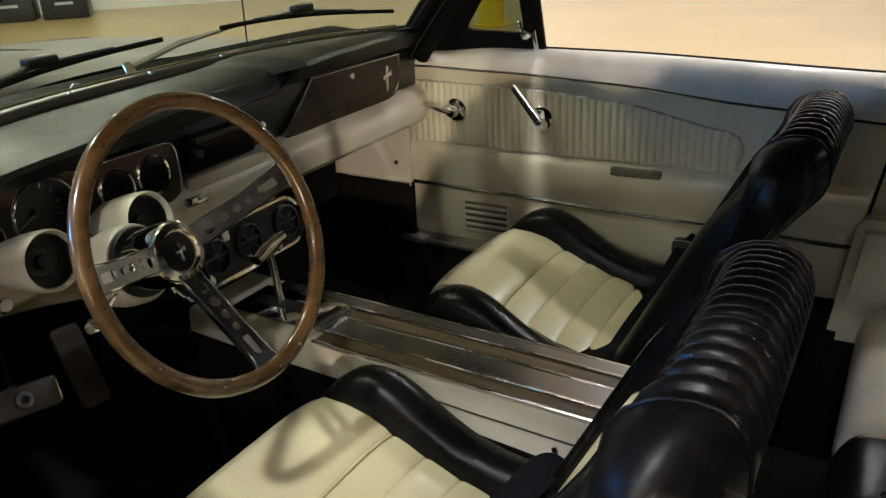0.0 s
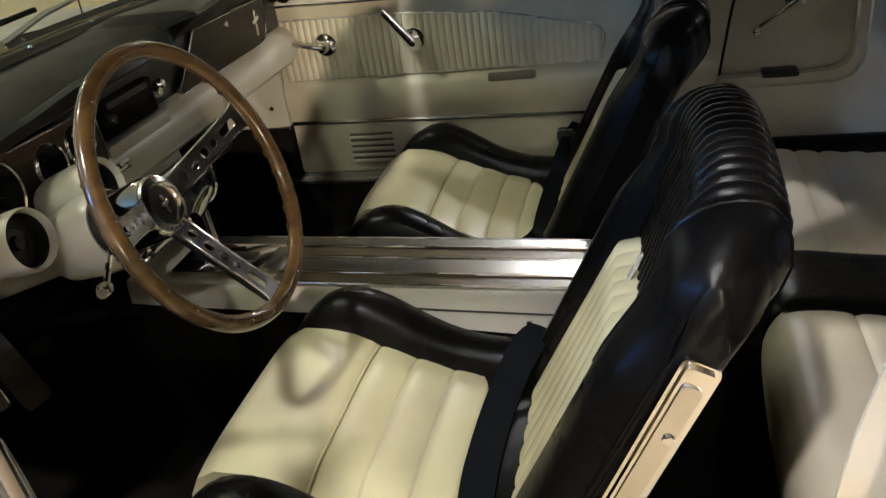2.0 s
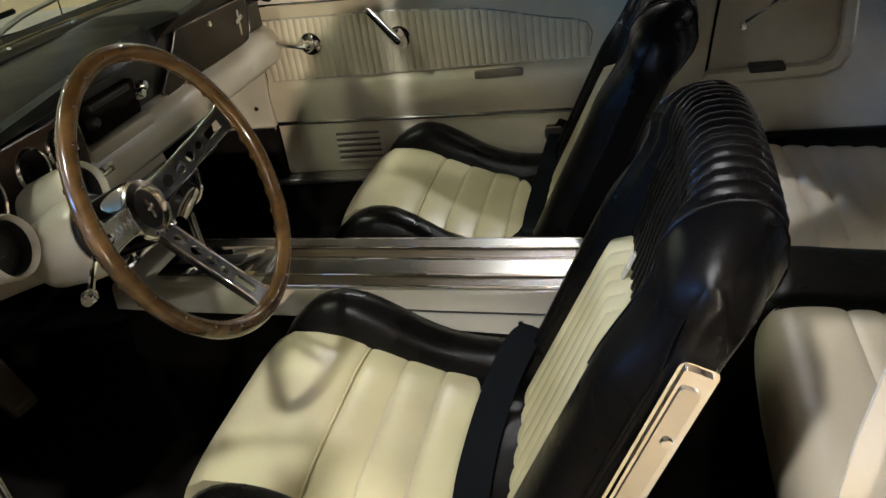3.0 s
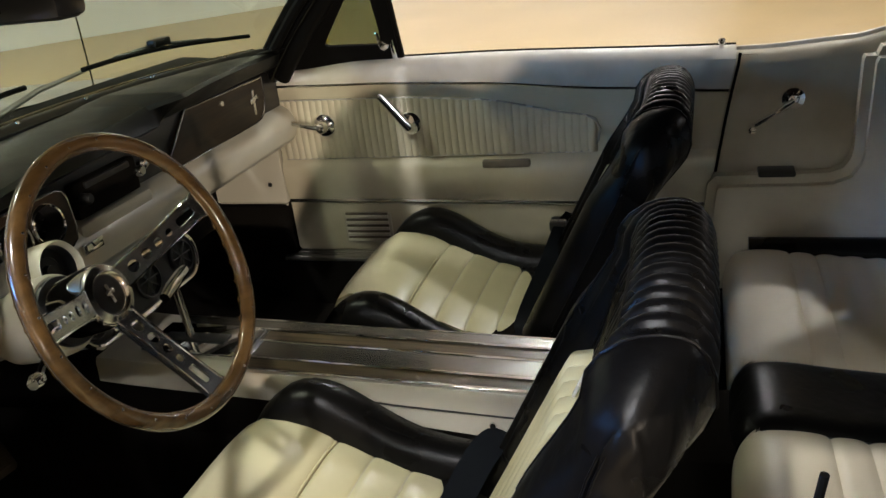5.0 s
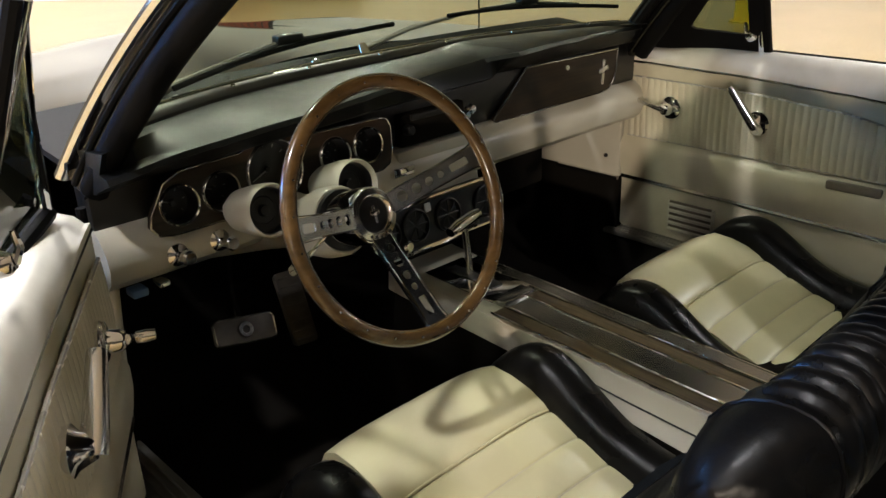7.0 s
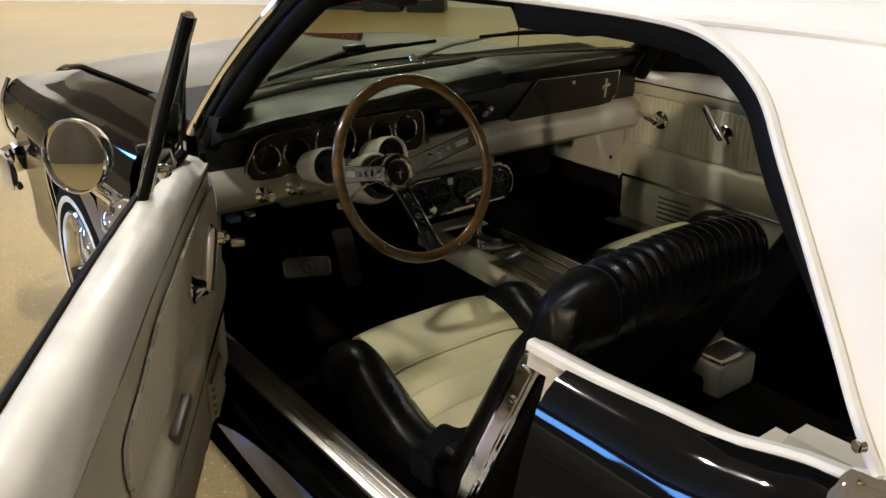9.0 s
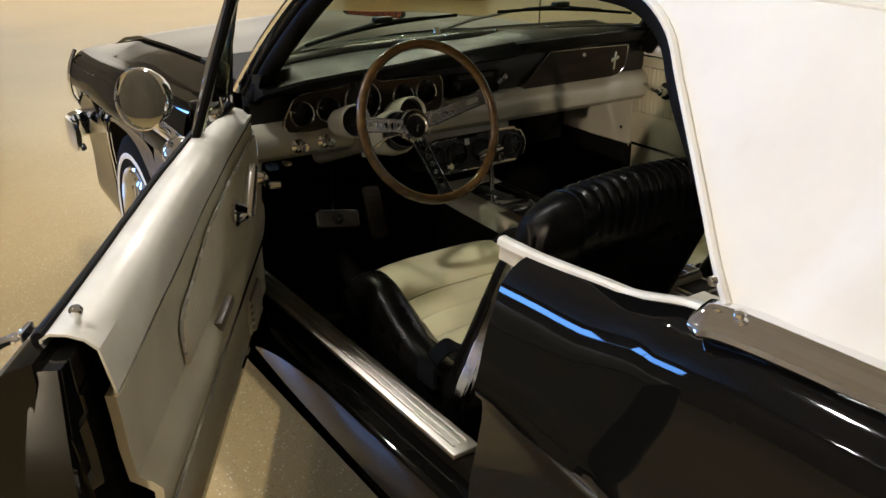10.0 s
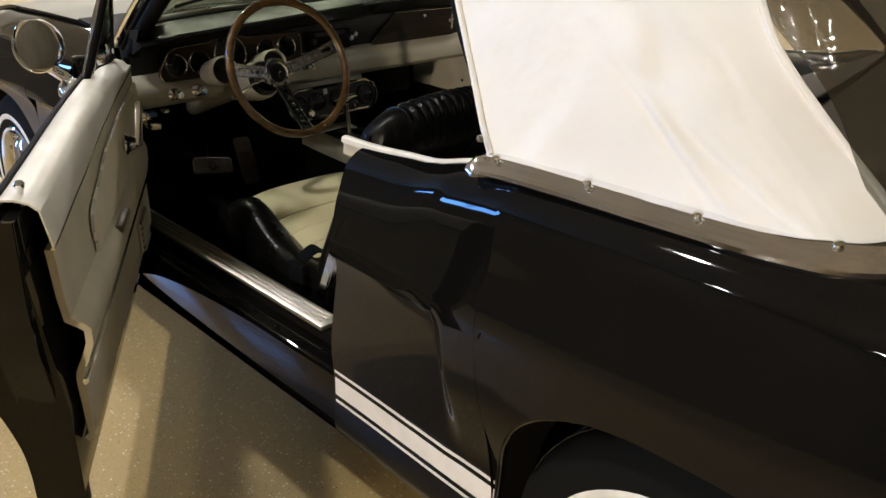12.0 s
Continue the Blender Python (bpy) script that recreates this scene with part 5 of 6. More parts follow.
for i in range(40):
    a = i * math.tau / 40
    part("finger_grip", lathe([(0.0, -0.007), (0.006, -0.005), (0.0078, 0.0), (0.006, 0.005), (0.0, 0.006)], SW @ Vector((0.1762 * math.cos(a), 0.1762 * math.sin(a), -0.0062)), sw_n, 10), rim_wood, wheel)
for deg in (14, -87, 174):
    rot = Matrix.Rotation(radians(deg), 4, "Z")
    p0, p1 = SW @ rot @ Vector((0.030, 0, -0.072)), SW @ rot @ Vector((0.170, 0, -0.006))
    ux = (p1 - p0).normalized()
    uy = (SW.to_3x3() @ rot.to_3x3() @ Vector((0, 1, 0)))
    uz = ux.cross(uy)
    sm = Matrix.Translation(p0) @ Matrix((ux, uy, uz)).transposed().to_4x4()
    L = (p1 - p0).length
    out = [(0, -0.017), (L * 0.6, -0.0155), (L - 0.012, -0.017), (L, -0.022), (L, 0.022), (L - 0.012, 0.017), (L * 0.6, 0.0155), (0, 0.017)]
    holes = [ring2(0.026, 0, 0.0085, 16), ring2(0.050, 0, 0.0078, 16), ring2(0.072, 0, 0.0068, 16), ring2(0.092, 0, 0.0056, 14), round_rect(0.108, -0.006, 0.138, 0.006, 0.003, 3)]
    sp = part("spoke", plate(out, sm, 0.003, holes), spoke_steel, wheel, "drilled metal spoke", 30)
    for k in (-1, 1):
        part("spoke_flange", loft([[sm @ Vector((x, k * w, z)) for x, w, z in ((0.0, 0.017, 0.003), (0.0, 0.0155, -0.008), (0.0, 0.014, -0.008), (0.0, 0.0155, 0.0))], [sm @ Vector((L * 0.6, k * w, z)) for w, z in ((0.0155, 0.003), (0.0145, -0.008), (0.013, -0.008), (0.014, 0.0))], [sm @ Vector((L - 0.006, k * w, z)) for w, z in ((0.018, 0.003), (0.017, -0.005), (0.0155, -0.005), (0.0165, 0.0))]]), spoke_steel, sp)
    for k in (-1, 1):
        part("spoke_edge", tube([sm @ Vector((x, k * w, 0.0035)) for x, w in ((0.004, 0.0162), (L * 0.6, 0.0148), (L - 0.012, 0.0163), (L - 0.002, 0.020))], 0.0013, 6), chrome, sp, "polished spoke edge")
part("hub_cup", lathe([(0.022, -0.158), (0.040, -0.152), (0.042, -0.110), (0.0425, -0.085), (0.041, -0.072), (0.036, -0.068)], SW.translation, sw_n, 36), chrome, wheel)
part("horn_ring", lathe([(0.0, -0.071), (0.024, -0.071), (0.0255, -0.066), (0.029, -0.0635), (0.038, -0.067), (0.0405, -0.072), (0.039, -0.080)], SW.translation, sw_n, 40), worn_chrome, wheel, "brushed metal horn ring")
part("hub_face", lathe([(0.0, -0.0685), (0.018, -0.069), (0.0248, -0.0705)], SW.translation, sw_n, 32), dial_face, wheel, "black hub centre")
part("hub_badge", box(SW @ Vector((0, 0, -0.067)), (0.005, 0.003, 0.026), 0.001, SW.to_3x3().to_4x4() @ Matrix.Rotation(radians(90), 4, "X")), worn_chrome, wheel)
part("hub_badge", box(SW @ Vector((0.001, 0.002, -0.0665)), (0.016, 0.003, 0.007), 0.002, SW.to_3x3().to_4x4() @ Matrix.Rotation(radians(90), 4, "X")), worn_chrome, wheel)
for i in range(5):
    a = radians(-60 - 15 * i)
    mm = SW @ Matrix.Translation((0.0335 * math.cos(a), 0.0335 * math.sin(a), -0.0648)) @ Matrix.Rotation(a, 4, "Z")
    part("hub_mark", box(mm.translation, (0.004, 0.003, 0.0012), 0, mm.to_3x3().to_4x4()), dark_metal, wheel)

# ---- air conditioner under the dash ----
am = Matrix.Translation((-0.010, 0.572, 0.640)) @ frame_of((0, -1, 0.18), (1, 0, 0))
ac_out = round_rect(-0.185, -0.047, 0.168, 0.047, 0.046, 8)
ac = part("air_conditioner", plate(ac_out, am @ Matrix.Translation((0, 0, -0.11)), 0.11), black_plastic, car, "under-dash air conditioner with round vents and chrome border")
part("unit_border", tube([am @ Vector((x, y, 0.002)) for x, y in ac_out], 0.0055, 8, True), chrome, ac, "chrome border")
part("unit_top", box(am @ Vector((-0.01, 0.052, -0.03)), (0.30, 0.06, 0.006), 0.002, am.to_3x3().to_4x4()), cream_paint, ac)
for x in (-0.150, -0.075, 0.012, 0.122):
    c = am @ Vector((x, 0.002, 0.0))
    v = part("round_vent", lathe([(0.034, 0.0), (0.034, 0.006), (0.030, 0.008), (0.028, 0.0), (0.0, -0.004)], c, am.col[2].xyz, 28), dial_face, ac, "round black vent")
    for k in range(4):
        part("vent_vane", box(c + am.col[2].xyz * 0.005, (0.058, 0.003, 0.003), 0.001, am.to_3x3().to_4x4() @ Matrix.Rotation(radians(45 * k), 4, "Z")), black_plastic, v)
for x in (-0.110, 0.072):
    part("unit_knob", lathe([(0, 0), (0.012, 0), (0.012, 0.014), (0.008, 0.018), (0, 0.018)], am @ Vector((x, -0.030, 0.0)), am.col[2].xyz, 16), chrome, ac)
part("unit_badge", box(am @ Vector((-0.040, 0.030, 0.004)), (0.016, 0.018, 0.004), 0.003, am.to_3x3().to_4x4()), bar_white, ac)

# ---- centre console and gear lever ----
con = part("centre_console", loft([[Vector((x, y, z)) for x, z in ((-0.108, zt - d), (-0.105, zt - 0.008), (-0.100, zt), (0.074, zt), (0.078, zt - 0.008), (0.082, zt - d))] for y, zt, d in ((-0.185, 0.507, 0.085), (0.05, 0.514, 0.070), (0.30, 0.521, 0.048), (0.56, 0.530, 0.045), (0.64, 0.536, 0.045))]), cream_paint, car, "cream centre console with wood-grain inlays and bright rails", 30)
part("console_base", loft([[Vector((x, y, z)) for x, z in ((-0.125, 0.30), (-0.096, zt - 0.03), (0.070, zt - 0.03), (0.100, 0.30))] for y, zt in ((-0.148, 0.508), (0.30, 0.521), (0.63, 0.536))]), carpet, con, "black carpeted console base")
part("console_seam", tube([(-0.1085, -0.145, 0.470), (-0.1085, 0.05, 0.479), (-0.107, 0.16, 0.486)], 0.0016, 6), dark_metal, con)


def con_z(y):
    return 0.508 + 0.0215 * (y + 0.15) / 0.7


for x0, x1, y0, y1, mat, h, nm in ((-0.094, -0.060, -0.178, 0.36, console_wood, 0.003, "wood_inlay"), (-0.058, -0.004, -0.178, 0.36, aluminium, 0.005, "metal_strip"), (-0.002, 0.036, -0.178, 0.36, console_wood, 0.003, "wood_inlay"), (0.038, 0.068, -0.180, 0.55, aluminium, 0.006, "metal_strip")):
    part(nm, loft([[Vector((x, y, con_z(y) + z)) for x, z in ((x0, 0), (x0 + 0.001, h), (x1 - 0.001, h), (x1, 0))] for y in lin(y0, y1, 8)]), mat, con, "wood-grain inlay" if mat is console_wood else "brushed metal strip")
for x in (-0.0965, -0.059, -0.003, 0.037, 0.0695):
    part("bright_rail", tube([(x, y, con_z(y) + 0.005) for y in lin(-0.180, 0.36 if x < 0.03 else 0.55, 8)], 0.0024, 6), chrome, con, "bright rail")
part("rear_rail", tube([(-0.0965, -0.180, con_z(-0.180) + 0.005), (0.0695, -0.180, con_z(-0.180) + 0.005)], 0.0026, 6), chrome, con)
part("shift_plate", box((-0.020, 0.470, 0.534), (0.105, 0.19, 0.008), 0.003, Matrix.Rotation(radians(1.5), 4, "X")), chrome, con, "bright gear selector plate")
part("shift_slot", box((-0.020, 0.480, 0.5385), (0.030, 0.13, 0.004), 0.001), black_plastic, con)
part("console_ashtray", box((-0.020, 0.375, 0.530), (0.085, 0.035, 0.012), 0.003), aluminium, con)
gear = part("gear_lever", tube(cr([(-0.020, 0.490, 0.53), (-0.022, 0.492, 0.585), (-0.032, 0.488, 0.640)], 8), 0.0075, 10), worn_chrome, car, "metal gear lever with a bright cross handle")
part("lever_handle", tube([(-0.085, 0.474, 0.652), (-0.06, 0.479, 0.656), (-0.01, 0.490, 0.660), (0.010, 0.494, 0.660)], [0.009, 0.012, 0.012, 0.010], 12), chrome, gear, "bright cross handle")
part("console_screw", lathe([(0.0, 0), (0.006, 0), (0.005, 0.003), (0, 0.0035)], (-0.108, -0.09, 0.455), (-1, 0, 0), 10), worn_chrome, con)

# ---- seats ----
def cushion_path(n_pleat, pitch, seam, nose_y, z):
    """(y, z) from the back of the cushion to its nose: the pleats sink towards the back, the front pad swells above them."""
    pts = []
    base = lambda y: at_key([(-0.16, -0.080), (-0.10, -0.077), (-0.032, -0.060), (0.029, -0.044), (0.084, -0.023), (0.136, -0.002)], y - seam + 0.136)
    y = seam - n_pleat * pitch
    pts.append((y - 0.02, z + base(y) - 0.006))
    for i in range(n_pleat):
        for f in (0.0, 0.02, 0.07, 0.2, 0.5, 0.8, 0.93, 0.98):
            puff = (math.sin(math.pi * f) ** 0.35 if 0 < f < 1 else 0.0) * 0.0075
            pts.append((y + f * pitch, z + base(y + f * pitch) - 0.003 + puff))
        y += pitch
    pts += [(seam, z - 0.004), (seam + 0.003, z + 0.001), (seam + 0.010, z + 0.008), (seam + 0.04, z + 0.022), (seam + 0.08, z + 0.031)]
    pts += [(nose_y - 0.050, z + 0.033), (nose_y - 0.022, z + 0.018), (nose_y - 0.006, z - 0.012), (nose_y, z - 0.055), (nose_y - 0.004, z - 0.10), (nose_y - 0.02, z - 0.15)]
    return pts


def roll(z):
    """How far the rolled top swells out, from 0 below it to 1 at its middle."""
    f = min(1.0, max(0.0, (z - 0.70) / 0.09))
    return f * f * (3 - 2 * f)


def front_y(z):
    return -0.180 - 0.51 * (z - 0.50) + 0.012 * roll(z)


def back_y(z):
    return -0.026 * roll(z) + -0.300 - 0.42 * (min(z, 0.79) - 0.58) - 0.10 * max(0.0, z - 0.79)


def bucket_seat(cx, dy, side, label):
    """A bucket seat; side is its outboard side."""
    path = cushion_path(5, 0.058, 0.136, 0.308, 0.481)
    rows = [[Vector((cx + 0.165 * k, y + dy, z - 0.010 * abs(k) ** 4)) for k in lin(-1, 1, 14)] for y, z in path]
    seat = part("front_seat", sheet(rows, 0.03), cream_vinyl, car, label, 50)
    part("seam_piping", tube([(cx + 0.163 * k, 0.137 + dy, 0.4815 - 0.010 * abs(k) ** 4) for k in lin(-1, 1, 14)], 0.0022, 6), cream_vinyl, seat)
    for i, sz in ((1, 0.4553), (2, 0.4345), (3, 0.4185), (4, 0.4005)):
        part("seam", tube([(cx + 0.163 * k, 0.136 - 0.058 * i + dy, sz - 0.010 * abs(k) ** 4) for k in lin(-1, 1, 14)], 0.0016, 6), quarter_vinyl, seat)
    for s in (-1, 1):
        rings = []
        for i in range(25):
            f = i / 24
            y = -0.20 + 0.520 * f
            end = (1 - max(0.0, (f - 0.80) / 0.2) ** 2.2) ** 0.5 if f < 1 else 0.08
            top = 0.450 + 0.100 * math.exp(-(((y - 0.185) / 0.135) ** 2))
            top -= (0.034 if s < 0 else 0.004) * math.sin(math.pi * f)
            w = 0.042 + 0.004 * f
            ring = []
            for j in range(16):
                a = j * math.tau / 16
                ca, sa = math.cos(a), math.sin(a)
                px = math.copysign(abs(ca) ** 0.7, ca) * w * (0.55 + 0.45 * end)
                pz = math.copysign(abs(sa) ** 0.7, sa)
                z = (top - 0.085) + 0.085 * pz * end if pz > 0 else (top - 0.085) + 0.11 * pz * (0.6 + 0.4 * end)
                ring.append(Vector((cx + s * 0.208 + px, y + dy, z)))
            rings.append(ring)
        part("side_bolster", loft(rings), black_vinyl, seat, "black vinyl side bolster", 50)
    part("seat_base", box((cx, 0.03 + dy, 0.35), (0.40, 0.46, 0.13), 0.03), black_vinyl, seat, "black seat skirt")
    part("seat_track", box((cx, 0.03 + dy, 0.27), (0.36, 0.40, 0.05), 0.004), dark_metal, seat)
    # backrest, as cross-sections along x; the top is fluted from front to back
    W = 0.238
    xs = [k for k in lin(-1, 1, 180)]
    rings = []
    for k in xs:
        x = cx + W * k
        zt = 0.880 - 0.014 * (min(abs(k), 0.68) / 0.68) ** 2 - (0.048 * ((abs(k) - 0.68) / 0.32) ** 1.7 if abs(k) > 0.68 else 0.0)
        e = max(0.16, (1 - abs(k) ** 13)) ** 0.5
        bol = 0.050 / (1 + math.exp(-(abs(k) - 0.62) / 0.035))
        fl = 0.0
        if abs(k) < 0.64:
            ph = (k + 0.64) / 1.28 * 14
            fl = 0.0105 * (abs(math.sin(math.pi * ph)) ** 0.5 - 0.6)
        elif abs(k) < 0.68:
            fl = -0.003
        ring = []
        zs = lin(0.40, zt - 0.066, 18)
        out = min(1.0, max(0.0, (abs(k) - 0.70) / 0.14))
        fy = lambda z: front_y(z) - 0.008 * roll(z) * out
        by = lambda z: back_y(z) + 0.017 * roll(z) * out
        mid = lambda z: (fy(z) + by(z)) / 2
        for z in zs:
            half = (fy(z) - by(z)) / 2 * e
            up = min(1.0, max(0.0, (z - 0.664) / 0.03))
            ring.append((mid(z) + half + bol * e * (1 - 0.5 * roll(z)) + fl * up - (0.006 if abs(k) < 0.73 and z < 0.675 else 0), z))
        zc = zt - 0.066
        half = (fy(zc) - by(zc)) / 2 * e
        m0 = mid(zc)
        for a in (20, 40, 60, 75, 90, 105, 120, 140, 160):
            ca, sa = math.cos(radians(a)), math.sin(radians(a))
            ring.append((m0 - 0.002 * sa + (half + 0.5 * bol * e * max(0.0, ca) + fl) * math.copysign(abs(ca) ** 0.8, ca), zc + (0.066 + fl) * sa ** 0.85))
        for z in reversed(zs):
            half = (fy(z) - by(z)) / 2 * e
            up = min(1.0, max(0.0, (z - 0.80) / 0.05))
            ring.append((mid(z) - half - fl * up, z))
        rings.append([Vector((x, y + dy, z)) for y, z in ring])
    back = part("backrest", loft(rings), black_vinyl, seat, "black vinyl backrest with a fluted top", 60)
    # cream insert with upright pleats
    n = 6
    ins = cx + 0.014
    rows = []
    for z in lin(0.395, 0.668, 12) + [0.674]:
        row = []
        sink = -0.03 if z > 0.673 else 0.0
        hw = 0.098 + 0.030 * (0.700 - z) / 0.277
        for i in range(n):
            for f in (0.0, 0.06, 0.2, 0.5, 0.8, 0.94):
                row.append(Vector((ins - hw + 2 * hw * (i + f) / n, front_y(z) + dy + 0.010 + sink + (math.sin(math.pi * f) ** 0.4 if f else 0) * 0.006, z)))
        row.append(Vector((ins + hw, front_y(z) + dy + 0.010 + sink, z)))
        rows.append(row)
    part("back_insert", sheet(rows, 0.012), cream_vinyl, seat, "cream pleated backrest insert", 50)
    part("insert_badge", box((ins, front_y(0.695) + dy + 0.010, 0.698), (0.012, 0.004, 0.038), 0.002, Matrix.Rotation(radians(27), 4, "X")), bright_trim, seat, "small bright badge")
    for s in (-1, 1):
        kk = min(range(181), key=lambda i: abs(xs[i] - s * 0.70))
        part("shoulder_seam", tube([rings[kk][j] + Vector((0, 0, 0.0005)) for j in range(13, len(rings[kk]) - 8)], 0.0020, 6), black_vinyl, seat)
        for off in (0.050, 0.056):
            part("side_seam", tube([(cx + s * (W - 0.0005), front_y(z) + dy + 0.045 - off, z) for z in lin(0.43, 0.79, 14)], 0.0014, 6), black_vinyl, seat)
        if s != side:
            continue
        # bright hinge cover on the outboard side
        m = Matrix.Translation((cx + s * (W + 0.001), -0.336 + dy, 0.744)) @ frame_of((s, 0, 0), (0, 0.42, -0.907))
        ol = round_rect(0, -0.019, 0.40, 0.019, 0.008, 4)
        hb = plate(ol, m, 0.012)
        bmesh.ops.bevel(hb, geom=[e for e in hb.edges if len(e.link_faces) == 2 and e.calc_face_angle(0) > 1.2 and all(s * v.co.x > s * (cx + s * (W + 0.010)) for v in e.verts)], offset=0.005, segments=2, affect="EDGES")
        cover = part("hinge_cover", hb, chrome, seat, "long bright metal hinge cover")
        part("cover_panel", plate(round_rect(0.022, -0.010, 0.385, 0.010, 0.006, 4), m @ Matrix.Translation((0, 0, 0.012)), 0.003), worn_chrome, cover)
        part("cover_screw", lathe([(0, 0), (0.0065, 0), (0.005, 0.003), (0, 0.0035)], m @ Vector((0.085, 0.004, 0.015)), (s, 0, 0), 12), chrome, cover)
    return seat


bucket_seat(-0.366, 0.0, -1, "cream and black vinyl driver's bucket seat")
bucket_seat(0.406, 0.031, 1, "cream and black vinyl passenger bucket seat")


def strap(pts, width, across, name, parent, label=""):
    """A flat webbing strap along pts; across gives its width's direction at each end."""
    p = cr(pts, 30)
    rows = []
    for i, q in enumerate(p):
        a = Vector(across[0]).lerp(Vector(across[1]), i / 30).normalized() * width / 2
        rows.append([q - a, q - a * 0.5, q, q + a * 0.5, q + a])
    return part(name, sheet(rows, 0.003), belt_web, parent, label, 60)


lb = strap([(-0.130, -0.160, 0.430), (-0.165, -0.125, 0.480), (-0.205, -0.095, 0.470), (-0.290, -0.066, 0.428), (-0.425, -0.062, 0.426), (-0.510, -0.070, 0.432), (-0.565, -0.082, 0.470), (-0.615, -0.090, 0.455)], 0.050, ((0.35, 0.8, 0.25), (0.2, 1, 0)), "seat_belt", car, "dark webbing lap belt across the driver's seat")
part("belt_fold", box((-0.626, -0.090, 0.425), (0.012, 0.060, 0.05), 0.004), belt_web, lb)
pb = strap([(0.640, -0.120, 0.520), (0.600, -0.095, 0.495), (0.545, -0.072, 0.440), (0.400, -0.062, 0.424), (0.290, -0.064, 0.424), (0.215, -0.080, 0.445), (0.165, -0.095, 0.42)], 0.044, ((0.2, 0.9, 0.3), (0.1, 1, 0)), "seat_belt", car, "dark webbing lap belt across the passenger seat")
buckle = part("belt_buckle", box((0.628, -0.085, 0.500), (0.040, 0.042, 0.030), 0.008), black_plastic, pb, "black belt buckle")
part("buckle_bar", tube([(0.618, -0.103, 0.513), (0.618, -0.067, 0.513)], 0.003, 8), worn_chrome, buckle)

# ---- rear bench ----
def rear_pad(x0, x1, mat, name, seams, label, parent):
    rows = []
    path = [(-0.99, 0.405), (-0.94, 0.43), (-0.80, 0.448), (-0.62, 0.462), (-0.53, 0.470), (-0.478, 0.462), (-0.452, 0.43), (-0.446, 0.38), (-0.455, 0.30)]
    pp = cr([(0, y, z) for y, z in path], 150)
    xs = lin(x0, x1, 40)
    for q in pp:
        row = []
        for x in xs:
            drop = 0.0
            for s in seams:
                drop += 0.007 * math.exp(-abs(q.y - s) / 0.006) if q.z > 0.43 else 0.0
            ed = min(abs(x - x0), abs(x - x1))
            drop += 0.016 * math.exp(-ed / 0.012)
            row.append(Vector((x, q.y - (drop if q.y > -0.47 else 0), q.z - (drop if q.y <= -0.47 else 0))))
        rows.append(row)
    pad = part(name, sheet(rows, 0.006), mat, parent, label, 50)
    return pad


REAR_SEAMS = (-0.580, -0.630, -0.680, -0.730, -0.780, -0.830)
rear = rear_pad(-0.072, 0.122, black_vinyl, "rear_seat", [], "cream and black vinyl rear bench seat", car)
rear_pad(-0.585, -0.070, rear_vinyl, "rear_cushion", REAR_SEAMS, "cream pleated rear cushion", rear)
rear_pad(0.120, 0.585, rear_vinyl, "rear_cushion", REAR_SEAMS, "cream pleated rear cushion", rear)
for s in (-1, 1):
    part("rear_bolster", loft([[Vector((s * (0.612 + 0.034 * math.cos(a)), y, 0.42 + 0.055 * math.sin(a))) for a in [i * math.tau / 14 for i in range(14)]] for y in lin(-1.0, -0.50, 8)]), black_vinyl, rear, "black rear side bolster")
for x0, x1, mat in ((-0.58, -0.068, rear_vinyl), (-0.068, 0.118, black_vinyl), (0.118, 0.58, rear_vinyl)):
    rows = [[Vector((x, -0.955 - 0.30 * (z - 0.42) + 0.01 * math.sin(math.pi * (x - x0) / (x1 - x0)) + 0.008 * abs(math.sin((x - x0) * 40)), z)) for x in lin(x0, x1, 28)] for z in lin(0.42, 0.80, 8)]
    part("rear_backrest", sheet(rows, 0.05), mat, rear, "rear backrest panel", 50)
part("parcel_shelf", box((0, -1.30, 0.80), (1.30, 0.45, 0.03), 0.01), black_vinyl, car)
part("rear_bulkhead", box((0, -1.12, 0.60), (1.36, 0.03, 0.60), 0.01), carpet, car)
ash = part("rear_ashtray", box((0.018, -0.224, 0.458), (0.118, 0.088, 0.070), 0.010), cream_paint, con, "cream rear end of the console with a bright ashtray")
part("console_tail", box((0.010, -0.200, 0.410), (0.150, 0.060, 0.100), 0.012), carpet, con)
tray_hole = round_rect(-0.040, -0.026, 0.040, 0.026, 0.006, 4)
part("ashtray_rim", plate(round_rect(-0.050, -0.036, 0.050, 0.036, 0.008, 4), Matrix.Translation((0.018, -0.224, 0.4930)), 0.006, [tray_hole]), worn_chrome, ash, "bright ashtray rim")
part("ashtray_bowl", box((0.018, -0.224, 0.4938), (0.082, 0.054, 0.002), 0), dark_metal, ash)

# ---- door linings and rear side trims ----
# how far the door's rear edge leans forward, by height
SHUT = [(0.33, 0.072), (0.43, 0.066), (0.57, 0.052), (0.71, 0.028), (0.86, 0.0)]


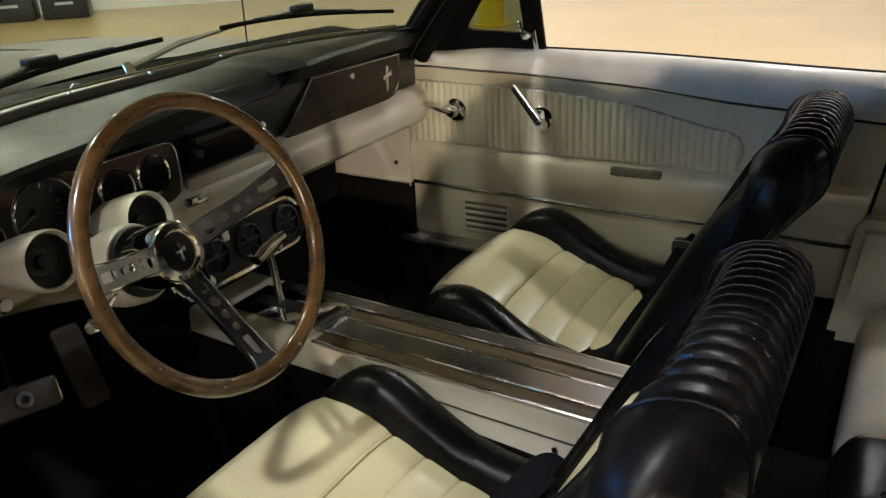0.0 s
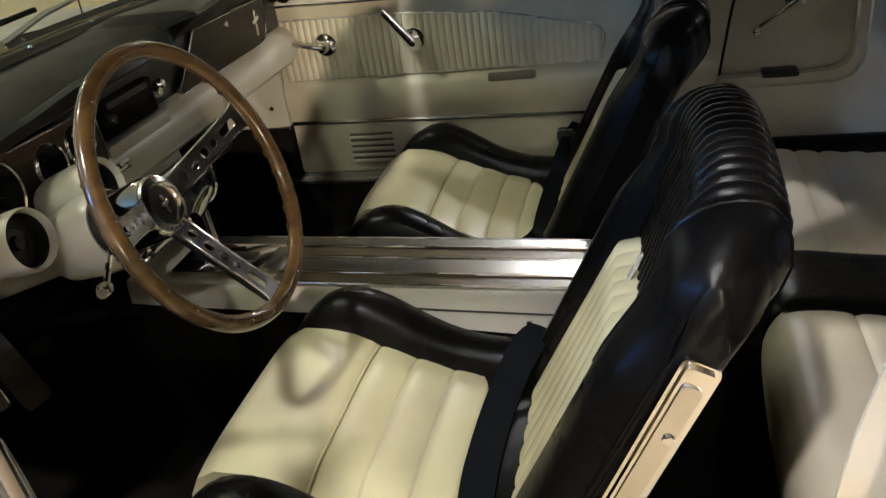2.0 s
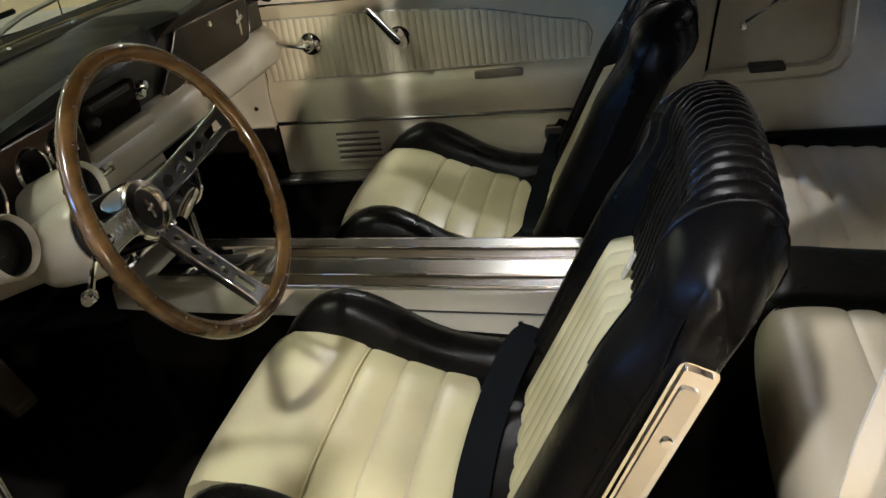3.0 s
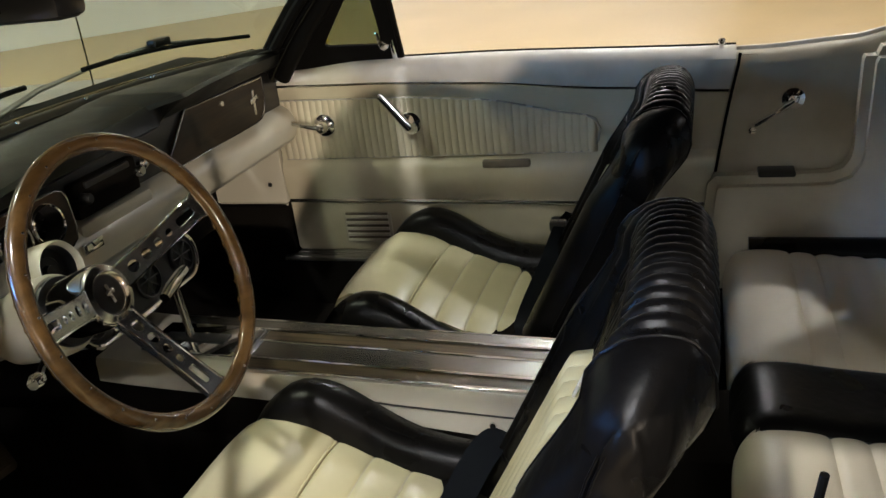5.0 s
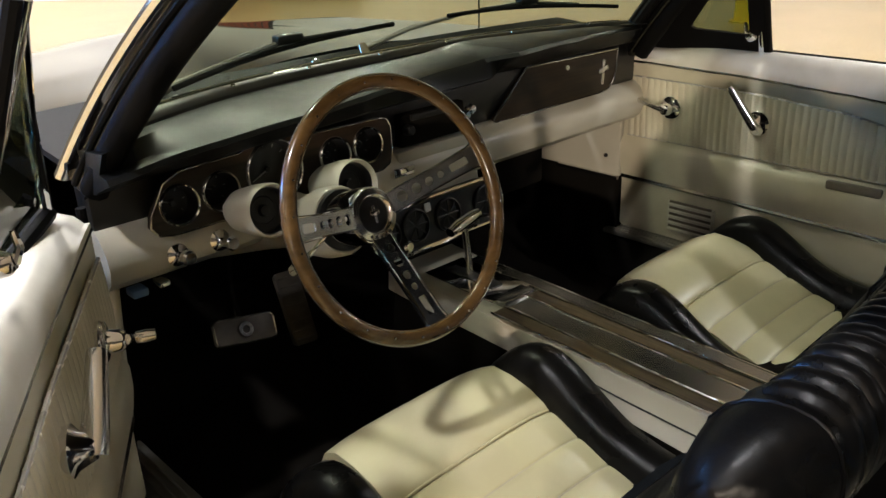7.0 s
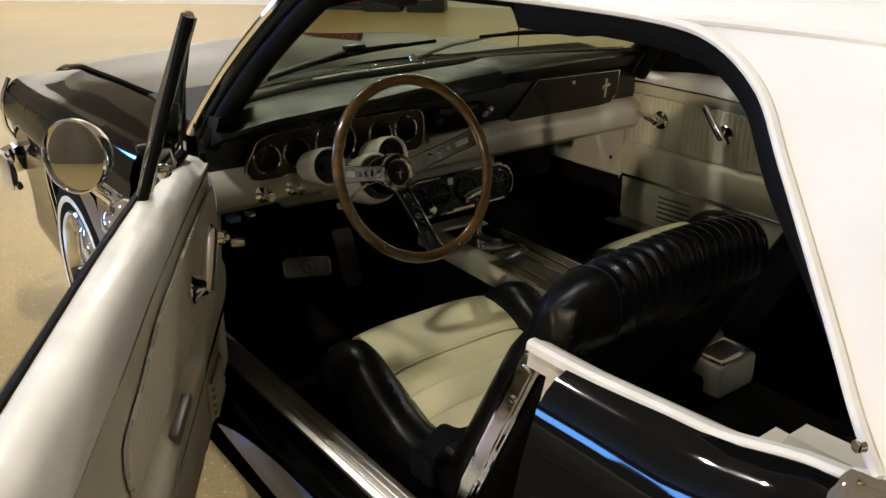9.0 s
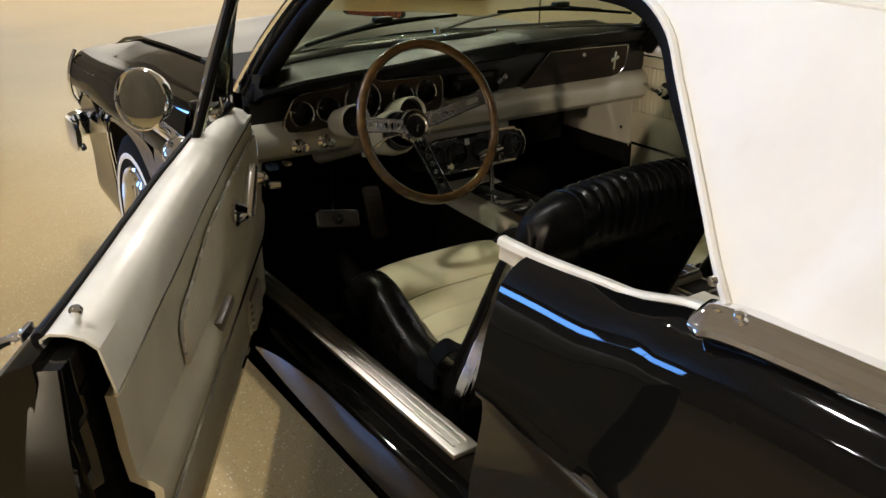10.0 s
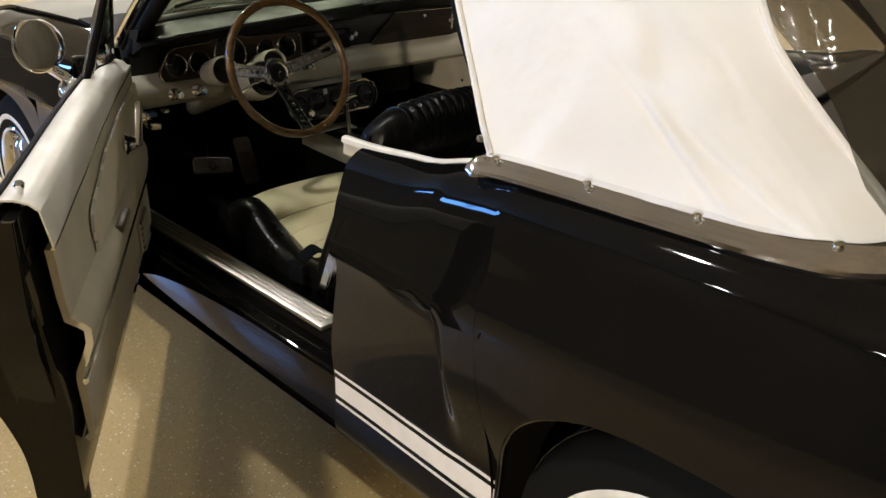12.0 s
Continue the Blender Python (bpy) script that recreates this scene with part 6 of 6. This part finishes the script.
def lining(side):
    X = 0.690

    def P(y, z, d=0.0):
        """A point on the lining, d in from its plane."""
        lean = at_key(SHUT, z) * max(0.0, (-0.2 - y) / 0.27)
        return Vector((side * (X - d), y + lean, z))

    yf, yr = 0.625, -0.470
    top = lambda y: at_key([(yr, 0.866), (0.10, 0.884), (0.40, 0.886), (yf, 0.868)], y)
    chrome_z = lambda y: at_key([(yr, 0.782), (-0.20, 0.800), (0.10, 0.826), (0.35, 0.838), (yf, 0.842)], y)
    # painted garnish along the belt: rounds from the glass inwards
    rows = []
    for y in lin(yr, yf, 30):
        t, c = top(y), chrome_z(y)
        f = 1 - max(0, (y - 0.56) / 0.065) * 0.25
        rows.append([Vector((side * x, y + at_key(SHUT, z) * max(0.0, (-0.2 - y) / 0.27), z)) for x, z in ((0.748, t - 0.022), (0.747, t - 0.004), (0.738, t + 0.001), (0.722, t), (0.704, t - 0.006), (0.692, t - 0.018), (0.686, c + 0.012 * f), (0.686, c))])
    garnish = part("belt_garnish", sheet(rows, 0.003 * side), sill_paint, car, "pale painted door top garnish")
    part("belt_bead", tube([P(y, chrome_z(y) + 0.002, 0.005) for y in lin(yr, yf, 24)], 0.0035, 6), worn_chrome, garnish, "thin bright bead")
    part("glass_slot", box((side * 0.7545, (yf + yr) / 2 - 0.02, 0.858), (0.014, yf - yr - 0.05, 0.016), 0.003), seal, garnish)
    part("window_seal", tube([(side * 0.7505, y, top(y) + 0.001) for y in lin(yr, 0.60, 24)], 0.0052, 8), seal, garnish, "black window seal")
    # lock pin
    pin = part("lock_pin", lathe([(0.010, 0.0), (0.009, 0.004), (0.0045, 0.006), (0.0045, 0.022), (0.0075, 0.026), (0.008, 0.032), (0.005, 0.036), (0, 0.037)], (side * 0.718, -0.440, 0.852), (0, 0, 1), 16), chrome, garnish, "chrome lock pin")
    # main lining panel with a swelling arm-rest band
    rows = []
    for y in lin(yr, yf, 36):
        arm = at_key([(yr, 1.0), (0.22, 1.0), (0.34, 0.35), (yf, 0.30)], y)
        row = []
        for z, d in ((chrome_z(y), 0.004), (chrome_z(y) - 0.03, 0.004), (0.70, 0.004), (0.655, 0.006), (0.645, 0.010 + 0.012 * arm), (0.632, 0.012 + 0.020 * arm), (0.600, 0.012 + 0.018 * arm), (0.565, 0.010 + 0.006 * arm), (0.545, 0.006), (0.53, 0.004), (0.46, 0.004), (0.415, 0.004), (0.402, -0.008)):
            row.append(P(y, z, d))
        rows.append(row)
    panel = part("door_lining", sheet(rows, -0.012 * side), trim_vinyl, car, "cream vinyl door lining", 50)
    # pleated upper insert
    up = lambda y: at_key([(-0.185, 0.720), (-0.15, 0.744), (0.09, 0.790), (0.30, 0.804), (0.60, 0.808)], y)
    lo = 0.660
    rows = []
    n = 46
    y0, y1 = -0.172, 0.608
    for i in range(n):
        for f in (0.0, 0.12, 0.3, 0.5, 0.7, 0.88):
            y = y0 + (y1 - y0) * (i + f) / n
            d = 0.005 + 0.0055 * math.sin(math.pi * f) ** 0.6 if f else 0.005
            rows.append([P(y, lo + (up(y) - lo) * g, d + 0.003 * math.sin(math.pi * g)) for g in (0.0, 0.1, 0.5, 0.9, 1.0)])
    part("pleated_insert", sheet(rows, -0.004 * side), trim_vinyl, panel, "upright-pleated cream insert", 60)
    bead = [(y, up(y)) for y in lin(y1, -0.150, 16)] + [(-0.172, 0.735), (-0.182, 0.712), (-0.178, 0.685), (-0.160, 0.664), (-0.14, lo)] + [(y, lo) for y in lin(-0.10, y1, 12)]
    part("insert_bead", tube([P(y, z, 0.010) for y, z in bead], 0.0030, 6), bright_trim, panel, "thin bright bead round the insert")
    part("pull_slot", box(P(0.036, 0.640, 0.026), (0.016, 0.115, 0.020), 0.005), mat_rubber, panel, "dark slot in the arm-rest")
    part("low_strip", loft([[P(y, at_key([(yr, 0.527), (yf, 0.546)], y) + z, d) for z, d in ((-0.006, 0.002), (-0.005, 0.008), (0.0, 0.011), (0.005, 0.008), (0.006, 0.002))] for y in lin(yr, yf, 12)]), worn_chrome, panel, "bright strip across the door")
    # louvred vent
    vent = part("door_vent", box(P(0.415, 0.470, 0.008), (0.008, 0.130, 0.082), 0.004), cream_paint, panel, "cream louvred door vent")
    for i in range(5):
        part("louvre", box(P(0.415, 0.438 + i * 0.016, 0.014), (0.012, 0.116, 0.007), 0.002, Matrix.Rotation(radians(side * 25), 4, "Y")), cream_paint, vent)
        # solid dark strip paints the shade between the cream louvres
        part("louvre_gap", box(P(0.415, 0.446 + i * 0.016, 0.0125), (0.004, 0.114, 0.006), 0), mat_rubber, vent)
    # window crank
    c = Vector((side * 0.674, 0.487, 0.745))
    crank = part("window_crank", lathe([(0.0, -0.004), (0.027, -0.004), (0.028, 0.004), (0.024, 0.009), (0.015, 0.012), (0.014, 0.026), (0.011, 0.032), (0.0, 0.034)], c, (-side, 0, 0), 28), chrome, panel, "chrome window crank")
    dip = 0.018 if side > 0 else -0.052
    part("crank_arm", tube(cr([c + Vector((-side * 0.026, 0, 0)), c + Vector((-side * 0.028, 0.03, 0.3 * dip)), c + Vector((-side * 0.020, 0.075, 0.7 * dip)), c + Vector((-side * 0.022, 0.105, dip))], 10), [0.012, 0.011, 0.010, 0.0095, 0.009, 0.0085, 0.0085, 0.0085, 0.0085, 0.0085, 0.0085], 10, flat=0.7), worn_chrome, crank)
    part("crank_knob", lathe([(0.0, 0.0), (0.008, 0.002), (0.0095, 0.014), (0.008, 0.028), (0.0, 0.030)], c + Vector((-side * 0.022, 0.105, dip)), (-side, 0.1, 0), 14), worn_chrome, crank)
    # inner door handle
    h = Vector((side * 0.672, 0.263, 0.743))
    hd = part("inner_handle", lathe([(0.0, -0.004), (0.026, -0.004), (0.027, 0.004), (0.020, 0.010), (0.012, 0.026), (0.0, 0.028)], h, (-side, 0, 0), 24), chrome, panel, "chrome inner door handle")
    part("handle_lever", tube(cr([h + Vector((-side * 0.022, -0.004, -0.006)), h + Vector((-side * 0.026, 0.014, 0.018)), h + Vector((-side * 0.030, 0.042, 0.056)), h + Vector((-side * 0.032, 0.060, 0.078))], 12), [0.015, 0.016, 0.0155, 0.015, 0.0145, 0.014, 0.0135, 0.013, 0.0125, 0.012, 0.0115, 0.011, 0.009], 12, flat=0.7), worn_chrome, hd)
    part("door_seal", tube([(side * 0.700, yf + 0.012, 0.41), (side * 0.698, yf + 0.014, 0.65), (side * 0.695, yf + 0.014, 0.87)], 0.007, 8), seal, panel)
    return panel


for side in (-1, 1):
    lining(side)


def quarter_trim(side):
    X = 0.705
    y0, y1 = -1.00, -0.462
    top = lambda y: at_key(ZS, y) + 0.003
    rows = []
    for y in lin(y0, y1, 26):
        t = top(y)
        rows.append([Vector((side * x, y + at_key(SHUT, z) * max(0.0, (y + 0.70) / 0.238), z)) for x, z in ((0.740, t - 0.03), (0.740, t - 0.010), (0.734, t - 0.006), (0.725, t - 0.007), (0.713, t - 0.014), (X, t - 0.030), (X, 0.75), (X, 0.68), (X, 0.64), (X, 0.639 if y < -0.86 else 0.50), (X, 0.638 if y < -0.86 else 0.32))])
    q = part("quarter_trim", sheet(rows, 0.004 * side), quarter_vinyl, car, "fawn rear side trim panel")
    part("belt_strip", sheet([[Vector((side * x, y, top(y) + z)) for x, z in ((0.7475, -0.006), (0.7468, 0.001), (0.744, 0.0028), (0.738, 0.0025), (0.735, -0.006))] for y in lin(-0.825, y1, 18)], 0.003 * side), sill_paint, q, "pale painted belt strip")
    # raised pad: low in front, rising behind the recess
    m = Matrix.Translation((side * X, 0, 0)) @ frame_of((-side, 0, 0), (0, 1, 0))
    sy = m.col[1].z
    pad = [(-0.385, 0.33), (-0.414, 0.585), (-0.430, 0.602), (-0.62, 0.604)] + [(-0.66, 0.606), (-0.685, 0.616), (-0.698, 0.636), (-0.702, 0.66), (-0.708, 0.84), (-0.72, 0.865), (-0.96, 0.87), (-0.96, 0.66), (-0.88, 0.64), (-0.86, 0.33)]
    bm = plate([(y, z * sy) for y, z in pad], m, 0.070)
    bmesh.ops.bevel(bm, geom=[e for e in bm.edges if len(e.link_faces) == 2 and e.calc_face_angle(0) > 0.9], offset=0.020, segments=4, affect="EDGES")
    part("side_pad", bm, quarter_vinyl, q, "raised fawn side pad", 50)
    part("side_ashtray", box((side * 0.668, -0.555, 0.606), (0.050, 0.075, 0.012), 0.004), dark_metal, q, "dark ashtray lid")
    c = Vector((side * 0.703, -0.585, 0.757))
    crank = part("window_crank", lathe([(0.0, -0.004), (0.022, -0.004), (0.023, 0.006), (0.014, 0.010), (0.012, 0.026), (0.0, 0.030)], c, (-side, 0, 0), 24), chrome, q, "chrome rear window crank")
    part("crank_arm", tube(cr([c + Vector((-side * 0.026, 0, 0)), c + Vector((-side * 0.028, 0.03, -0.02)), c + Vector((-side * 0.022, 0.082, -0.054))], 10), [0.010] * 4 + [0.0075] * 7, 10, flat=0.7), chrome, crank)
    part("crank_knob", lathe([(0.0, 0.0), (0.008, 0.002), (0.0095, 0.014), (0.008, 0.026), (0.0, 0.028)], c + Vector((-side * 0.024, 0.082, -0.054)), (-side, 0, 0), 14), chrome, crank)
    part("pillar_seal", tube([(side * 0.695, -0.477 + at_key(SHUT, z), z) for z in (0.40, 0.48, 0.56, 0.64, 0.72, 0.78, 0.835, 0.860)], 0.0032, 8), seal, q)


for side in (-1, 1):
    quarter_trim(side)


# ---- the driver's door stands open on its front hinges ----
HINGE, OPEN = Vector((-0.945, 0.625, 0)), 30.5
swing = Matrix.Translation(HINGE) @ Matrix.Rotation(radians(-OPEN), 4, "Z") @ Matrix.Translation(-HINGE)
ON_DOOR = ("door_lining", "belt_garnish", "door_handle", "lock_cylinder", "door_stripe", "door_mirror", "vent_window_frame")
for side in (-1, 1):
    door = DOORS[side]
    mine = [o for o in car.children if o.name.split(".")[0] in ON_DOOR and sum(v.co.x for v in o.data.vertices) * side > 0]
    for ob in mine:
        for o in (ob, *ob.children_recursive):
            o.parent = door
    part("door_edge", loft([[Vector((side * x, y, z)) for x, y in ((0.713, at_key(GAP_R, z) + 0.012), (0.716, at_key(GAP_R, z) + 0.006), (0.772 - 0.03 * max(0, (z - 0.70) / 0.16), at_key(GAP_R, z) + 0.006), (0.765 - 0.03 * max(0, (z - 0.70) / 0.16), -0.40), (0.713, -0.40))] for z in lin(0.285, 0.852, 14)]), black_paint, door, "black shut face of the door")
    if side < 0:
        for o in (door, *door.children_recursive):
            o.data.transform(swing)
part("windlace", tube(cr([(-0.655, 0.628, 0.735), (-0.663, 0.626, 0.66), (-0.672, 0.625, 0.56), (-0.680, 0.625, 0.46)], 12), 0.0075, 10), trim_vinyl, car, "cream welt along the door opening")
# hinges and the shut post on the open side
for z in (0.42, 0.66):
    part("door_hinge", box((-0.795, 0.672, z), (0.06, 0.05, 0.07), 0.006, Matrix.Rotation(radians(-15), 4, "Z")), black_paint, car, "black door hinge")
part("hinge_post", box((-0.742, 0.720, 0.55), (0.085, 0.05, 0.60), 0.01), black_paint, car, "black hinge post of the door opening")
for side in (-1, 1):
    part("lock_post", box((side * 0.742, -0.535, 0.57), (0.058, 0.03, 0.56), 0.006), black_paint, car, "black lock post of the door opening")
    st = part("striker", box((side * 0.742, -0.513, 0.58), (0.030, 0.012, 0.055), 0.004), worn_chrome, car, "bright door striker")
    part("door_step", box((side * 0.735, 0.10, 0.285), (0.075, 1.16, 0.15), 0.012), black_paint, car, "black sill of the door opening")
